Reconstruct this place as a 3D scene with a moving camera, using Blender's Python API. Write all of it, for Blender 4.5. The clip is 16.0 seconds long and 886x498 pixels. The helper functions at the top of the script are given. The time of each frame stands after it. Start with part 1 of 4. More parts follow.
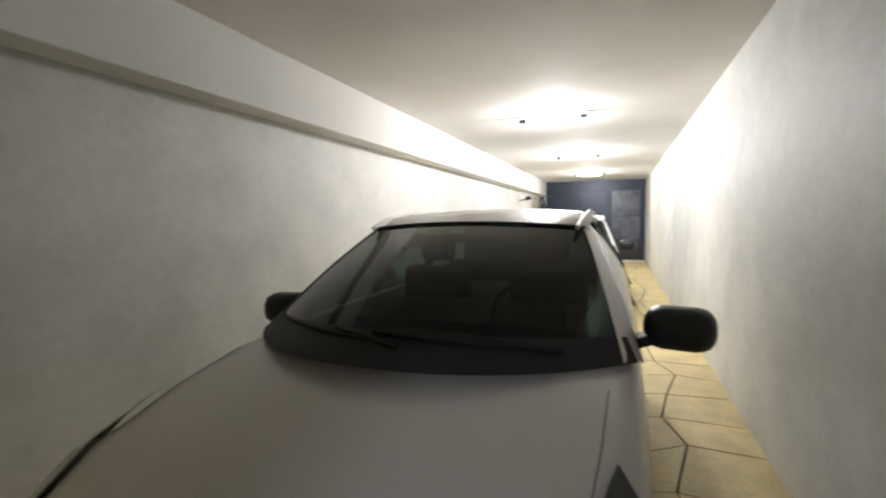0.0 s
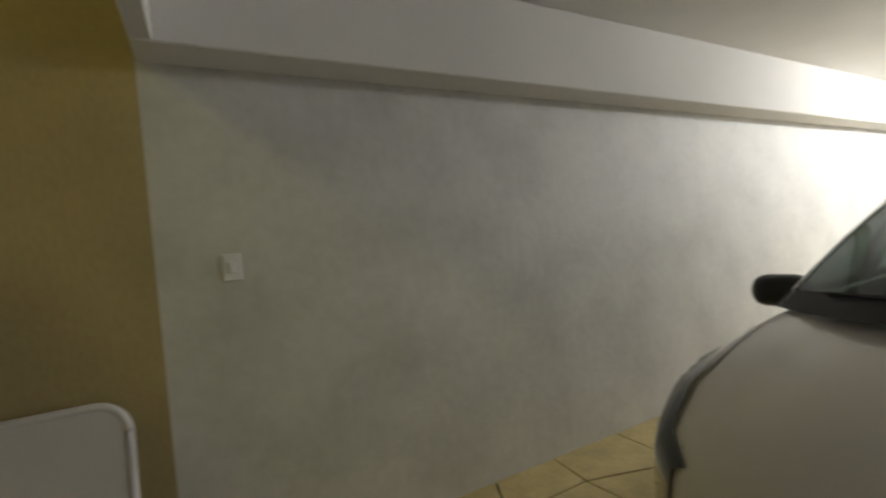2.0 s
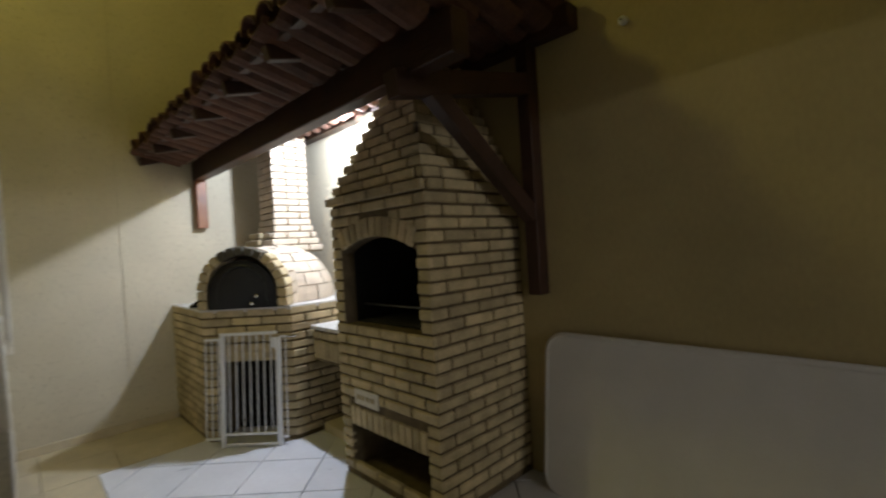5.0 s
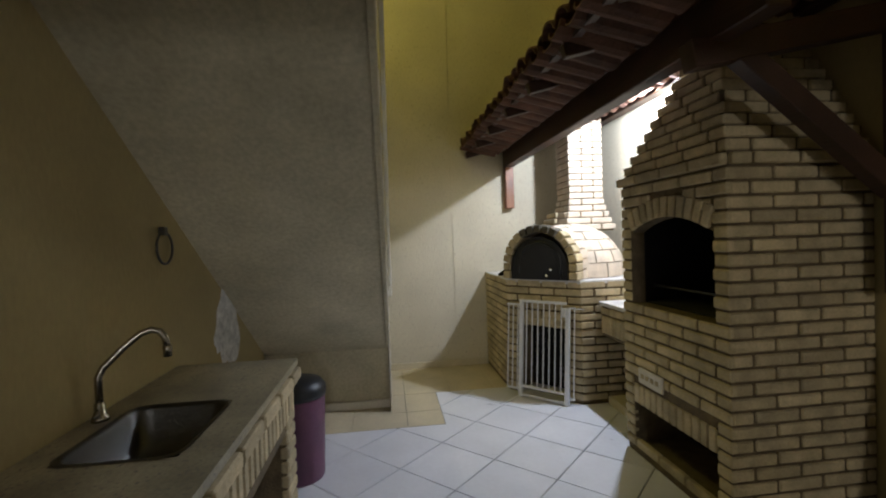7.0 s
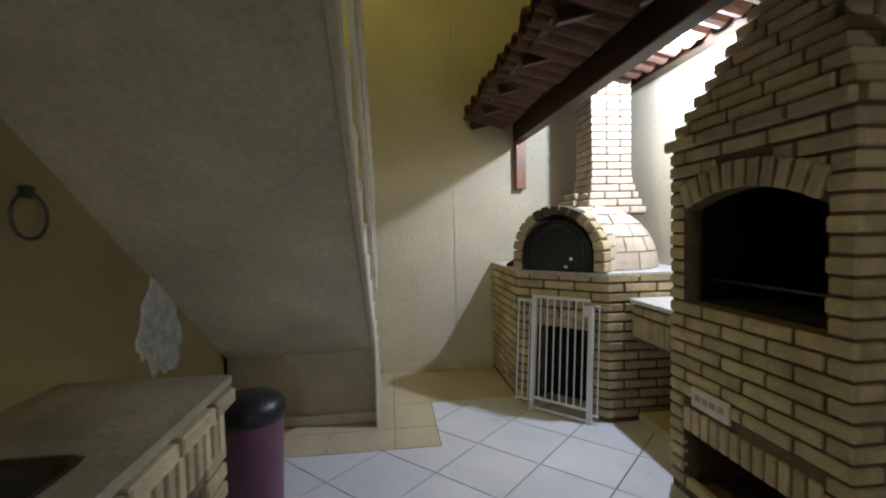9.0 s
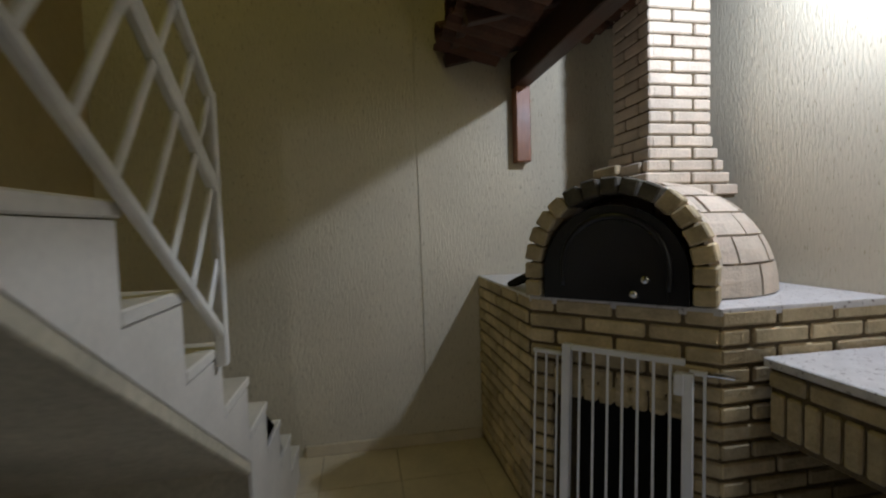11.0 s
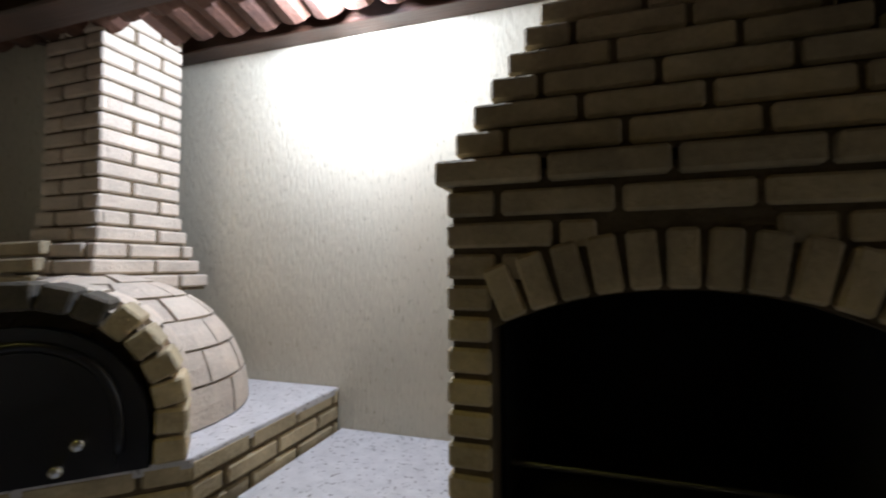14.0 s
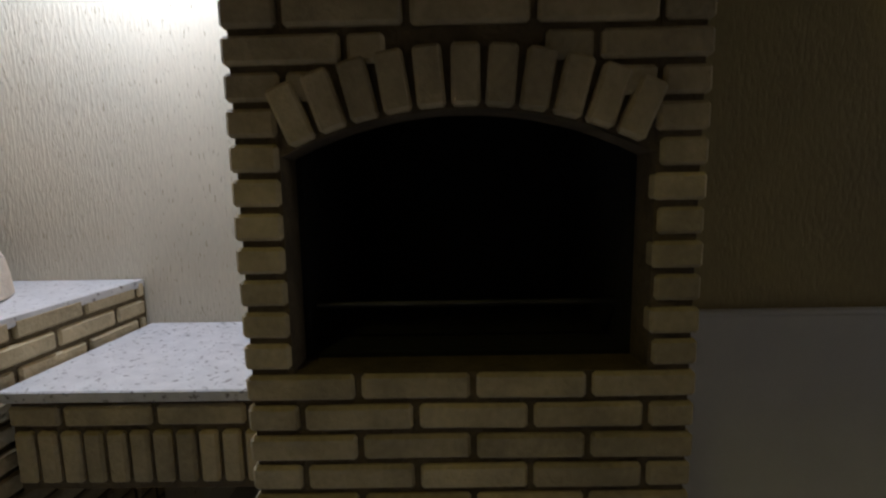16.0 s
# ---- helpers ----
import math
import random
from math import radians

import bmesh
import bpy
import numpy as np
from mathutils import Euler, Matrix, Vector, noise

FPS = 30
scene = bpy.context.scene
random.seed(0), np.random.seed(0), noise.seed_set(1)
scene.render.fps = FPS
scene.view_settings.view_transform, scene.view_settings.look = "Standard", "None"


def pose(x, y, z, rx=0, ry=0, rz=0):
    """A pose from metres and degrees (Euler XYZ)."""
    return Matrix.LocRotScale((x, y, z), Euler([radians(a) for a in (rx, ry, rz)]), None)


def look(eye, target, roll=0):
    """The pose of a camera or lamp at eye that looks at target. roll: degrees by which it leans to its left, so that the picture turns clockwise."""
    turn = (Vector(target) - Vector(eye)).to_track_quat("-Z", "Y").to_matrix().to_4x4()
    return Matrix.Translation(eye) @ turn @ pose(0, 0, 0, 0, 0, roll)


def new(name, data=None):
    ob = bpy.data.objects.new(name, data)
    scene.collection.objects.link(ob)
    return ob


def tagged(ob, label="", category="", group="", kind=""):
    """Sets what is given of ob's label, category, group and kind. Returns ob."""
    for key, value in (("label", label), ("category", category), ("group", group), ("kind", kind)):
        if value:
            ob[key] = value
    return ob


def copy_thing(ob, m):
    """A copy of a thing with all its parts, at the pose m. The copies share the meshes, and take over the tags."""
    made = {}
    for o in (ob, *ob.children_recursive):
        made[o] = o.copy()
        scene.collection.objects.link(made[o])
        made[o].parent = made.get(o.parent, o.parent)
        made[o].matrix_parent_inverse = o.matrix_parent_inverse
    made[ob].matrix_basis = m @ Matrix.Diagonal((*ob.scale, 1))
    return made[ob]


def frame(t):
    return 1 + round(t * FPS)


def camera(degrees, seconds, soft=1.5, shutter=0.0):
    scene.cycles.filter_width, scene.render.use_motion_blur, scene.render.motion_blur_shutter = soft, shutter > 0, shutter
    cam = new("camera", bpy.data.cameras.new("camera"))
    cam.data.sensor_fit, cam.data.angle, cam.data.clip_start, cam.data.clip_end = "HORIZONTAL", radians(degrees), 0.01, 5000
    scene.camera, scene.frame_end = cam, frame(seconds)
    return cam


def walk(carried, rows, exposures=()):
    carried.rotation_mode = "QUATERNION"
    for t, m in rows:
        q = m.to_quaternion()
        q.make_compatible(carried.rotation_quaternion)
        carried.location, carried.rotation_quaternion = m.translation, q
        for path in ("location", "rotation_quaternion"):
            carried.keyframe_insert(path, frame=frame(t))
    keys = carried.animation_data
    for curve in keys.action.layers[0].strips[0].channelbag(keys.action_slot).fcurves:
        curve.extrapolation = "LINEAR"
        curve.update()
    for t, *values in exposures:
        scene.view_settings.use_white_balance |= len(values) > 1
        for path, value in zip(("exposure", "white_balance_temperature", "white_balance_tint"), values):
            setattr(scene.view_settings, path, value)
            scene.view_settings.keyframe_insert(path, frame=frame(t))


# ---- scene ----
cam = camera(89.4, 16.0, soft=2.0, shutter=0.4)
PATH = [
    (0, (6.026, -2.593, 1.458), (7.885, -1.865, 1.328), -0.7),
    (1, (5.779, -2.462, 1.441), (7.278, -1.14, 1.37), -2.2),
    (1.5, (5.5, -2.378, 1.42), (6.742, -0.811, 1.409), -3.1),
    (2, (5.266, -2.188, 1.402), (6.21, -0.425, 1.379), -5.3),
    (2.5, (5.224, -2.166, 1.442), (5.679, -0.218, 1.43), -3.4),
    (3, (5.17, -2.172, 1.521), (5.158, -0.173, 1.443), -2.7),
    (3.5, (5.095, -2.204, 1.502), (4.68, -0.249, 1.444), -2.8),
    (4.2, (4.945, -2.269, 1.507), (4.033, -0.49, 1.449), -3.4),
    (4.5, (4.87, -2.32, 1.52), (3.764, -0.655, 1.45), -3.9),
    (4.7, (4.874, -2.338, 1.496), (3.633, -0.77, 1.461), -3.3),
    (5, (4.855, -2.349, 1.472), (3.415, -0.961, 1.455), -3.5),
    (7.3, (5.068, -2.391, 1.472), (3.079, -2.185, 1.418), -1.6),
    (8.2, (4.913, -2.336, 1.38), (2.924, -2.138, 1.323), -1.1),
    (10.3, (3.293, -2.11, 1.429), (1.326, -1.824, 1.292), -2.1),
    (10.7, (3.009, -2.035, 1.420), (1.042, -1.75, 1.288), -2.3),
    (11, (2.790, -2.005, 1.380), (0.822, -1.650, 1.283), -1.7),
    (11.5, (2.533, -2.005, 1.425), (0.686, -1.250, 1.333), -0.6),
    (12, (2.400, -1.940, 1.475), (0.736, -0.831, 1.426), 0.0),
    (12.5, (2.37, -1.903, 1.586), (0.956, -0.49, 1.522), 0.6),
    (13, (2.393, -1.851, 1.592), (1.216, -0.234, 1.6), 0.6),
    (14, (2.485, -1.759, 1.592), (1.871, 0.143, 1.67), -0.2),
    (14.5, (2.544, -1.745, 1.563), (2.231, 0.229, 1.641), -1.0),
    (15.2, (2.579, -1.706, 1.524), (2.503, 0.29, 1.438), -1.2),
    (15.6, (2.578, -1.717, 1.446), (2.561, 0.276, 1.275), -0.4),
    (16, (2.62, -1.708, 1.382), (2.599, 0.275, 1.127), -1.0),
]
walk(cam, [(t, look(eye, target, roll)) for t, eye, target, roll in PATH],
     exposures=[(0, 0.25, 6500, 10), (1, 0.22, 6500, 10), (1.5, 0.28, 6500, 8), (2, 0.5, 6500, 8), (2.5, 0.95, 6500, 8), (3, 1.0, 6500, 8), (3.5, 0.5, 6500, 9),
                (4.2, 0.2, 6500, 10), (5, -0.1, 6500, 10), (8.2, 0.0, 6400, 10), (10.3, -0.75, 6300, 10), (11, -1.15, 6300, 12), (12.5, -1.4, 6200, 14),
                (13, -1.3, 6200, 14), (13.5, -1.15, 6150, 14), (14.5, -1.2, 6150, 14), (16, -1.2, 6150, 14)])

# ---- world and lights ----
world = bpy.data.worlds.new("night_sky")
scene.world = world
world.use_nodes = True
wbg = world.node_tree.nodes["Background"]
wbg.inputs[0].default_value = (0.45, 0.5, 0.7, 1)
wbg.inputs[1].default_value = 0.012


def point_lamp(name, place, watts, colour, radius=0.05):
    data = bpy.data.lights.new(name, "POINT")
    data.energy, data.color, data.shadow_soft_size = watts, colour, radius
    ob = new(name, data)
    ob.location = place
    return ob


LAMP_X = (11.7, 15.4, 19.2)
for lx in LAMP_X:
    point_lamp("garage_light", (lx, -1.83, 2.6), 112, (0.97, 0.98, 1.0), 0.10)
point_lamp("grill_light", (1.58, -0.36, 2.60), 170, (0.72, 0.82, 1.0), 0.035)
point_lamp("yard_light", (1.4, -3.33, 5.0), 66, (0.96, 0.90, 0.22), 0.22)

# ---- materials ----


def mat(name, base, rough=0.6, metal=0.0, vary=0.15, scale=6.0, bump=0.15, fine=60.0, stretch=(1, 1, 1), tint=None, spots=0.0,
        per_object=0.0, fleck=None, coat=0.0):
    """A procedural surface: two scales of noise on the colour, fine relief, and a little variation from piece to piece."""
    m = bpy.data.materials.new(name)
    m.use_nodes = True
    nt = m.node_tree
    nd, ln = nt.nodes, nt.links
    p = nd["Principled BSDF"]
    p.inputs["Roughness"].default_value = rough
    p.inputs["Metallic"].default_value = metal
    p.inputs["Coat Weight"].default_value = coat
    co = nd.new("ShaderNodeTexCoord")
    if per_object:
        geo = nd.new("ShaderNodeNewGeometry")
        src = geo.outputs["Position"]
    else:
        src = co.outputs["Object"]
    mp = nd.new("ShaderNodeMapping")
    mp.inputs["Scale"].default_value = stretch
    ln.new(src, mp.inputs["Vector"])
    big = nd.new("ShaderNodeTexNoise")
    big.inputs["Scale"].default_value, big.inputs["Detail"].default_value = scale, 5
    small = nd.new("ShaderNodeTexNoise")
    small.inputs["Scale"].default_value, small.inputs["Detail"].default_value = fine, 6
    ln.new(mp.outputs[0], small.inputs["Vector"])
    ln.new(src, big.inputs["Vector"])
    ramp = nd.new("ShaderNodeValToRGB")
    dark = tuple(c * (1 - vary) for c in base) if tint is None else tint
    ramp.color_ramp.elements[0].position, ramp.color_ramp.elements[1].position = 0.32, 0.68
    ramp.color_ramp.elements[0].color = (*dark, 1)
    ramp.color_ramp.elements[1].color = (*(min(1, c * (1 + vary * 0.5)) for c in base), 1)
    ln.new(big.outputs["Fac"], ramp.inputs[0])
    out = ramp.outputs[0]
    mix = nd.new("ShaderNodeMix")
    mix.data_type, mix.blend_type = "RGBA", "MULTIPLY"
    mix.inputs[0].default_value = 1.0
    r2 = nd.new("ShaderNodeValToRGB")
    r2.color_ramp.elements[0].position, r2.color_ramp.elements[1].position = 0.3, 0.7
    lo = 1 - vary * 0.7
    r2.color_ramp.elements[0].color = (lo, lo, lo, 1)
    ln.new(small.outputs["Fac"], r2.inputs[0])
    ln.new(out, mix.inputs[6])
    ln.new(r2.outputs[0], mix.inputs[7])
    out = mix.outputs[2]
    if fleck:
        vo = nd.new("ShaderNodeTexNoise")
        vo.inputs["Scale"].default_value, vo.inputs["Detail"].default_value = fleck[1], 3
        ln.new(mp.outputs[0], vo.inputs["Vector"])
        r3 = nd.new("ShaderNodeValToRGB")
        r3.color_ramp.elements[0].position, r3.color_ramp.elements[1].position = fleck[2], fleck[2] + 0.06
        ln.new(vo.outputs["Fac"], r3.inputs[0])
        m3 = nd.new("ShaderNodeMix")
        m3.data_type = "RGBA"
        ln.new(r3.outputs[0], m3.inputs[0])
        ln.new(out, m3.inputs[6])
        m3.inputs[7].default_value = (*fleck[0], 1)
        out = m3.outputs[2]
    if per_object:
        oi = nd.new("ShaderNodeObjectInfo")
        hs = nd.new("ShaderNodeHueSaturation")
        mr = nd.new("ShaderNodeMapRange")
        mr.inputs[3].default_value, mr.inputs[4].default_value = 1 - per_object, 1 + per_object
        ln.new(oi.outputs["Random"], mr.inputs[0])
        ln.new(mr.outputs[0], hs.inputs["Value"])
        ln.new(out, hs.inputs["Color"])
        out = hs.outputs[0]
    ln.new(out, p.inputs["Base Color"])
    rr = nd.new("ShaderNodeMapRange")
    rr.inputs[3].default_value, rr.inputs[4].default_value = max(0, rough - 0.08), min(1, rough + 0.1)
    ln.new(big.outputs["Fac"], rr.inputs[0])
    ln.new(rr.outputs[0], p.inputs["Roughness"])
    if bump:
        b = nd.new("ShaderNodeBump")
        b.inputs["Strength"].default_value, b.inputs["Distance"].default_value = bump, 0.01
        ln.new(small.outputs["Fac"], b.inputs["Height"])
        ln.new(b.outputs[0], p.inputs["Normal"])
    return m


def glow(name, colour, strength):
    m = bpy.data.materials.new(name)
    m.use_nodes = True
    p = m.node_tree.nodes["Principled BSDF"]
    p.inputs["Base Color"].default_value = (*colour, 1)
    p.inputs["Emission Color"].default_value = (*colour, 1)
    p.inputs["Emission Strength"].default_value = strength
    return m


def tinted_glass(name, tint):
    m = bpy.data.materials.new(name)
    m.use_nodes = True
    nd, ln = m.node_tree.nodes, m.node_tree.links
    nd.remove(nd["Principled BSDF"])
    a, g, mx, f = (nd.new("ShaderNodeBsdfTransparent"), nd.new("ShaderNodeBsdfGlossy"), nd.new("ShaderNodeMixShader"), nd.new("ShaderNodeFresnel"))
    a.inputs[0].default_value = (*tint, 1)
    g.inputs["Roughness"].default_value = 0.03
    f.inputs[0].default_value = 1.38
    ln.new(f.outputs[0], mx.inputs[0])
    ln.new(a.outputs[0], mx.inputs[1])
    ln.new(g.outputs[0], mx.inputs[2])
    ln.new(mx.outputs[0], nd["Material Output"].inputs[0])
    return m


M_YARD = mat("cream_scratched_plaster", (0.62, 0.555, 0.41), 0.85, vary=0.13, scale=1.3, bump=0.5, fine=95, stretch=(1, 1, 0.22),
             fleck=((0.40, 0.34, 0.23), 105, 0.615))
M_TAN = mat("tan_painted_plaster", (0.47, 0.375, 0.18), 0.8, vary=0.14, scale=1.5, bump=0.25, fine=60, stretch=(1, 1, 0.4))
M_GAR = mat("grey_marbled_paint", (0.68, 0.67, 0.635), 0.6, vary=0.13, scale=2.2, bump=0.25, fine=16)
M_CEIL = mat("white_ceiling_paint", (0.78, 0.76, 0.73), 0.8, vary=0.04, scale=2, bump=0.1)
M_STAIRP = mat("stained_stair_plaster", (0.58, 0.515, 0.36), 0.85, vary=0.3, scale=1.6, bump=0.3, fine=40)
M_STEP = mat("white_step_stone", (0.69, 0.64, 0.54), 0.45, vary=0.12, scale=5, bump=0.05)
M_BRICK = mat("cream_face_brick", (0.55, 0.44, 0.26), 0.8, vary=0.24, scale=9, bump=0.5, fine=70, per_object=0.2)
M_BRICK_PALE = mat("pale_oven_brick", (0.66, 0.555, 0.43), 0.8, vary=0.15, scale=9, bump=0.5, fine=70, per_object=0.08)
M_WASH = mat("pale_washed_mortar", (0.40, 0.33, 0.25), 0.95, vary=0.25, scale=14, bump=0.6, fine=90)
M_MORTAR = mat("dark_ochre_mortar", (0.16, 0.115, 0.06), 0.95, vary=0.3, scale=14, bump=0.6, fine=90)
# firebox soot; the same black also paints the shade in the oven niche
M_SOOT_SHADE = mat("soot_and_niche_shade", (0.012, 0.011, 0.010), 0.95, vary=0.4, scale=8, bump=0.5)
M_BRICK_SOOT = mat("sooted_face_brick", (0.085, 0.072, 0.05), 0.9, vary=0.35, scale=9, bump=0.5, fine=70, per_object=0.2)
M_TILE = mat("white_glazed_floor_tile", (0.75, 0.75, 0.79), 0.3, vary=0.07, scale=3, bump=0.03, fine=30, per_object=0.03)
M_TILEB = mat("beige_floor_tile", (0.62, 0.53, 0.36), 0.4, vary=0.12, scale=4, bump=0.06, fine=30, per_object=0.05)
M_STONE = mat("yellow_cut_stone", (0.62, 0.50, 0.25), 0.5, vary=0.2, scale=5, bump=0.2, fine=30, per_object=0.08)
M_GROUT = mat("grey_grout", (0.075, 0.068, 0.058), 0.9, vary=0.25, scale=12)
M_GRANITE = mat("speckled_white_granite", (0.70, 0.68, 0.66), 0.3, vary=0.12, scale=20, bump=0.02, fine=120, fleck=((0.25, 0.22, 0.2), 60, 0.61))
M_GRANITE_Y = mat("stained_ochre_granite", (0.37, 0.315, 0.20), 0.35, vary=0.4, scale=5, bump=0.05, fine=90, fleck=((0.18, 0.15, 0.12), 70, 0.6))
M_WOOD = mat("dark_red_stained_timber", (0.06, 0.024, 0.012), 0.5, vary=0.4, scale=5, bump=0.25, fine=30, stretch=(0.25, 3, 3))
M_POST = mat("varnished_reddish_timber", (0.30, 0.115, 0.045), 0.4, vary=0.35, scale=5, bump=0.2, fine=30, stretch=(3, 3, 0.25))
M_CLAY = mat("clay_roof_tile", (0.12, 0.052, 0.03), 0.85, vary=0.4, scale=7, bump=0.4, per_object=0.2)
M_BLACK = mat("black_enamelled_steel", (0.008, 0.008, 0.010), 0.3, vary=0.3, scale=8, bump=0.04)
M_CHROME = mat("worn_chrome", (0.72, 0.72, 0.72), 0.18, 1.0, vary=0.1)
M_TAP = mat("dull_bronze_chrome", (0.40, 0.36, 0.29), 0.25, 1.0, vary=0.25)
M_STEEL = mat("brushed_steel", (0.13, 0.127, 0.122), 0.3, 1.0, vary=0.15, stretch=(8, 1, 1))
M_WHITE = mat("white_enamel", (0.80, 0.80, 0.82), 0.35, vary=0.06, bump=0.03)
M_RAIL = mat("cream_white_rail_paint", (0.74, 0.70, 0.60), 0.45, vary=0.12, scale=9, bump=0.08)
M_PLASTIC = mat("off_white_plastic", (0.74, 0.71, 0.69), 0.5, vary=0.05, scale=4, bump=0.05, fine=90)
M_PURPLE = mat("purple_bin_plastic", (0.16, 0.055, 0.11), 0.4, vary=0.2, scale=5, bump=0.05)
M_DARKP = mat("dark_grey_plastic", (0.014, 0.014, 0.016), 0.4, vary=0.2, scale=6, bump=0.1)


def car_paint(name, base, metal):
    """Smooth lacquered paint with a fine metallic flake."""
    m = bpy.data.materials.new(name)
    m.use_nodes = True
    nd, ln = m.node_tree.nodes, m.node_tree.links
    p = nd["Principled BSDF"]
    p.inputs["Base Color"].default_value = (*base, 1)
    p.inputs["Metallic"].default_value = metal
    p.inputs["Coat Weight"].default_value = 0.3
    co, no, mr = nd.new("ShaderNodeTexCoord"), nd.new("ShaderNodeTexNoise"), nd.new("ShaderNodeMapRange")
    no.inputs["Scale"].default_value = 900
    mr.inputs[3].default_value, mr.inputs[4].default_value = 0.34, 0.42
    ln.new(co.outputs["Object"], no.inputs["Vector"])
    ln.new(no.outputs["Fac"], mr.inputs[0])
    ln.new(mr.outputs[0], p.inputs["Roughness"])
    return m


M_PAINT = car_paint("pearl_white_car_paint", (0.74, 0.70, 0.66), 0.05)
M_CARWHITE = car_paint("white_car_paint", (0.75, 0.75, 0.75), 0.0)
M_RUBBER = mat("black_rubber", (0.015, 0.015, 0.015), 0.7, vary=0.3)
M_GLASS = tinted_glass("green_tinted_glass", (0.032, 0.052, 0.04))
M_LENS = mat("smoked_headlight_lens", (0.03, 0.035, 0.03), 0.08, 0.2, vary=0.4, scale=12, bump=0.0, coat=1.0)
M_GATEBLUE = mat("blue_black_gate_steel", (0.022, 0.03, 0.055), 0.4, 0.3, vary=0.4, scale=3, bump=0.05)
M_GATEPANE = mat("hazy_gate_pane", (0.09, 0.10, 0.13), 0.3, vary=0.5, scale=4, bump=0.05)
M_SEAT = mat("dark_seat_cloth", (0.022, 0.022, 0.022), 0.9, vary=0.3)
M_PLASTERPATCH = mat("flaked_white_plaster", (0.86, 0.85, 0.82), 0.9, vary=0.3, scale=18, bump=0.8)
M_TUBE = glow("lit_tube", (1.0, 0.97, 0.90), 22)
M_BULB = glow("lit_bulb", (0.93, 0.96, 1.0), 40)
M_BULB_Y = glow("lit_warm_bulb", (1.0, 0.83, 0.4), 20)
M_PAPER = mat("white_paper", (0.7, 0.7, 0.7), 0.8, vary=0.1)

# ---- mesh helpers ----


def finish(bm, name, material, smooth=False):
    bmesh.ops.recalc_face_normals(bm, faces=bm.faces)
    me = bpy.data.meshes.new(name)
    bm.to_mesh(me)
    bm.free()
    me.materials.append(material)
    if smooth:
        for f in me.polygons:
            f.use_smooth = True
    return me


def part(name, bm, material, parent, label="", smooth=False):
    ob = new(name, finish(bm, name, material, smooth))
    if parent is not None:
        ob.parent = parent
    if label:
        tagged(ob, label)
    return ob


def thing(name, label, category, group="", at=(0, 0, 0), kind=""):
    ob = new(name)
    ob.location = at
    ob.empty_display_size = 0.1
    return tagged(ob, label, category, group, kind)


def struct(name, bm, material, label="", category=""):
    ob = new(name, finish(bm, name, material))
    return tagged(ob, label, category or name.split("_")[0], kind="structure")


def box(x0, y0, z0, x1, y1, z1, bevel=0.0, bm=None, segments=1):
    b = bmesh.new()
    vs = [b.verts.new(p) for p in ((x0, y0, z0), (x1, y0, z0), (x1, y1, z0), (x0, y1, z0), (x0, y0, z1), (x1, y0, z1), (x1, y1, z1), (x0, y1, z1))]
    for f in ((0, 3, 2, 1), (4, 5, 6, 7), (0, 1, 5, 4), (1, 2, 6, 5), (2, 3, 7, 6), (3, 0, 4, 7)):
        b.faces.new([vs[i] for i in f])
    if bevel:
        bmesh.ops.bevel(b, geom=list(b.edges), offset=bevel, segments=segments, affect="EDGES", profile=0.5)
    if bm is None:
        return b
    return merge(bm, b)


def merge(bm, other, m=None):
    if m is not None:
        bmesh.ops.transform(other, matrix=m, verts=other.verts)
    me = bpy.data.meshes.new("tmp")
    other.to_mesh(me)
    other.free()
    bm.from_mesh(me)
    bpy.data.meshes.remove(me)
    return bm


def moved(bm, m):
    bmesh.ops.transform(bm, matrix=m, verts=bm.verts)
    return bm


def prism(outline, z0, z1, bevel=0.0):
    """An upright prism over a plan outline."""
    b = bmesh.new()
    lo = [b.verts.new((x, y, z0)) for x, y in outline]
    hi = [b.verts.new((x, y, z1)) for x, y in outline]
    b.faces.new(lo[::-1])
    b.faces.new(hi)
    n = len(lo)
    for i in range(n):
        b.faces.new((lo[i], lo[(i + 1) % n], hi[(i + 1) % n], hi[i]))
    if bevel:
        bmesh.ops.bevel(b, geom=list(b.edges), offset=bevel, segments=2, affect="EDGES")
    return b


def bar(a, c, w, h, bevel=0.004):
    """A straight bar of section w x h from a to c, h kept as upright as it can be."""
    a, c = Vector(a), Vector(c)
    d = (c - a)
    q = d.to_track_quat("X", "Z").to_matrix().to_4x4()
    return moved(box(0, -w / 2, -h / 2, d.length, w / 2, h / 2, bevel), Matrix.Translation(a) @ q)


def tube(points, radius, sides=10, bm=None):
    """A round tube through points."""
    b = bm or bmesh.new()
    pts = [Vector(p) for p in points]
    rings = []
    for i, p in enumerate(pts):
        d = (pts[min(i + 1, len(pts) - 1)] - pts[max(i - 1, 0)]).normalized()
        u = d.orthogonal().normalized() if i == 0 else (u - d * u.dot(d)).normalized()
        v = d.cross(u)
        rings.append([b.verts.new(p + radius * (math.cos(k * math.tau / sides) * u + math.sin(k * math.tau / sides) * v)) for k in range(sides)])
    for r0, r1 in zip(rings, rings[1:]):
        for k in range(sides):
            b.faces.new((r0[k], r0[(k + 1) % sides], r1[(k + 1) % sides], r1[k]))
    b.faces.new(rings[0][::-1])
    b.faces.new(rings[-1])
    return b


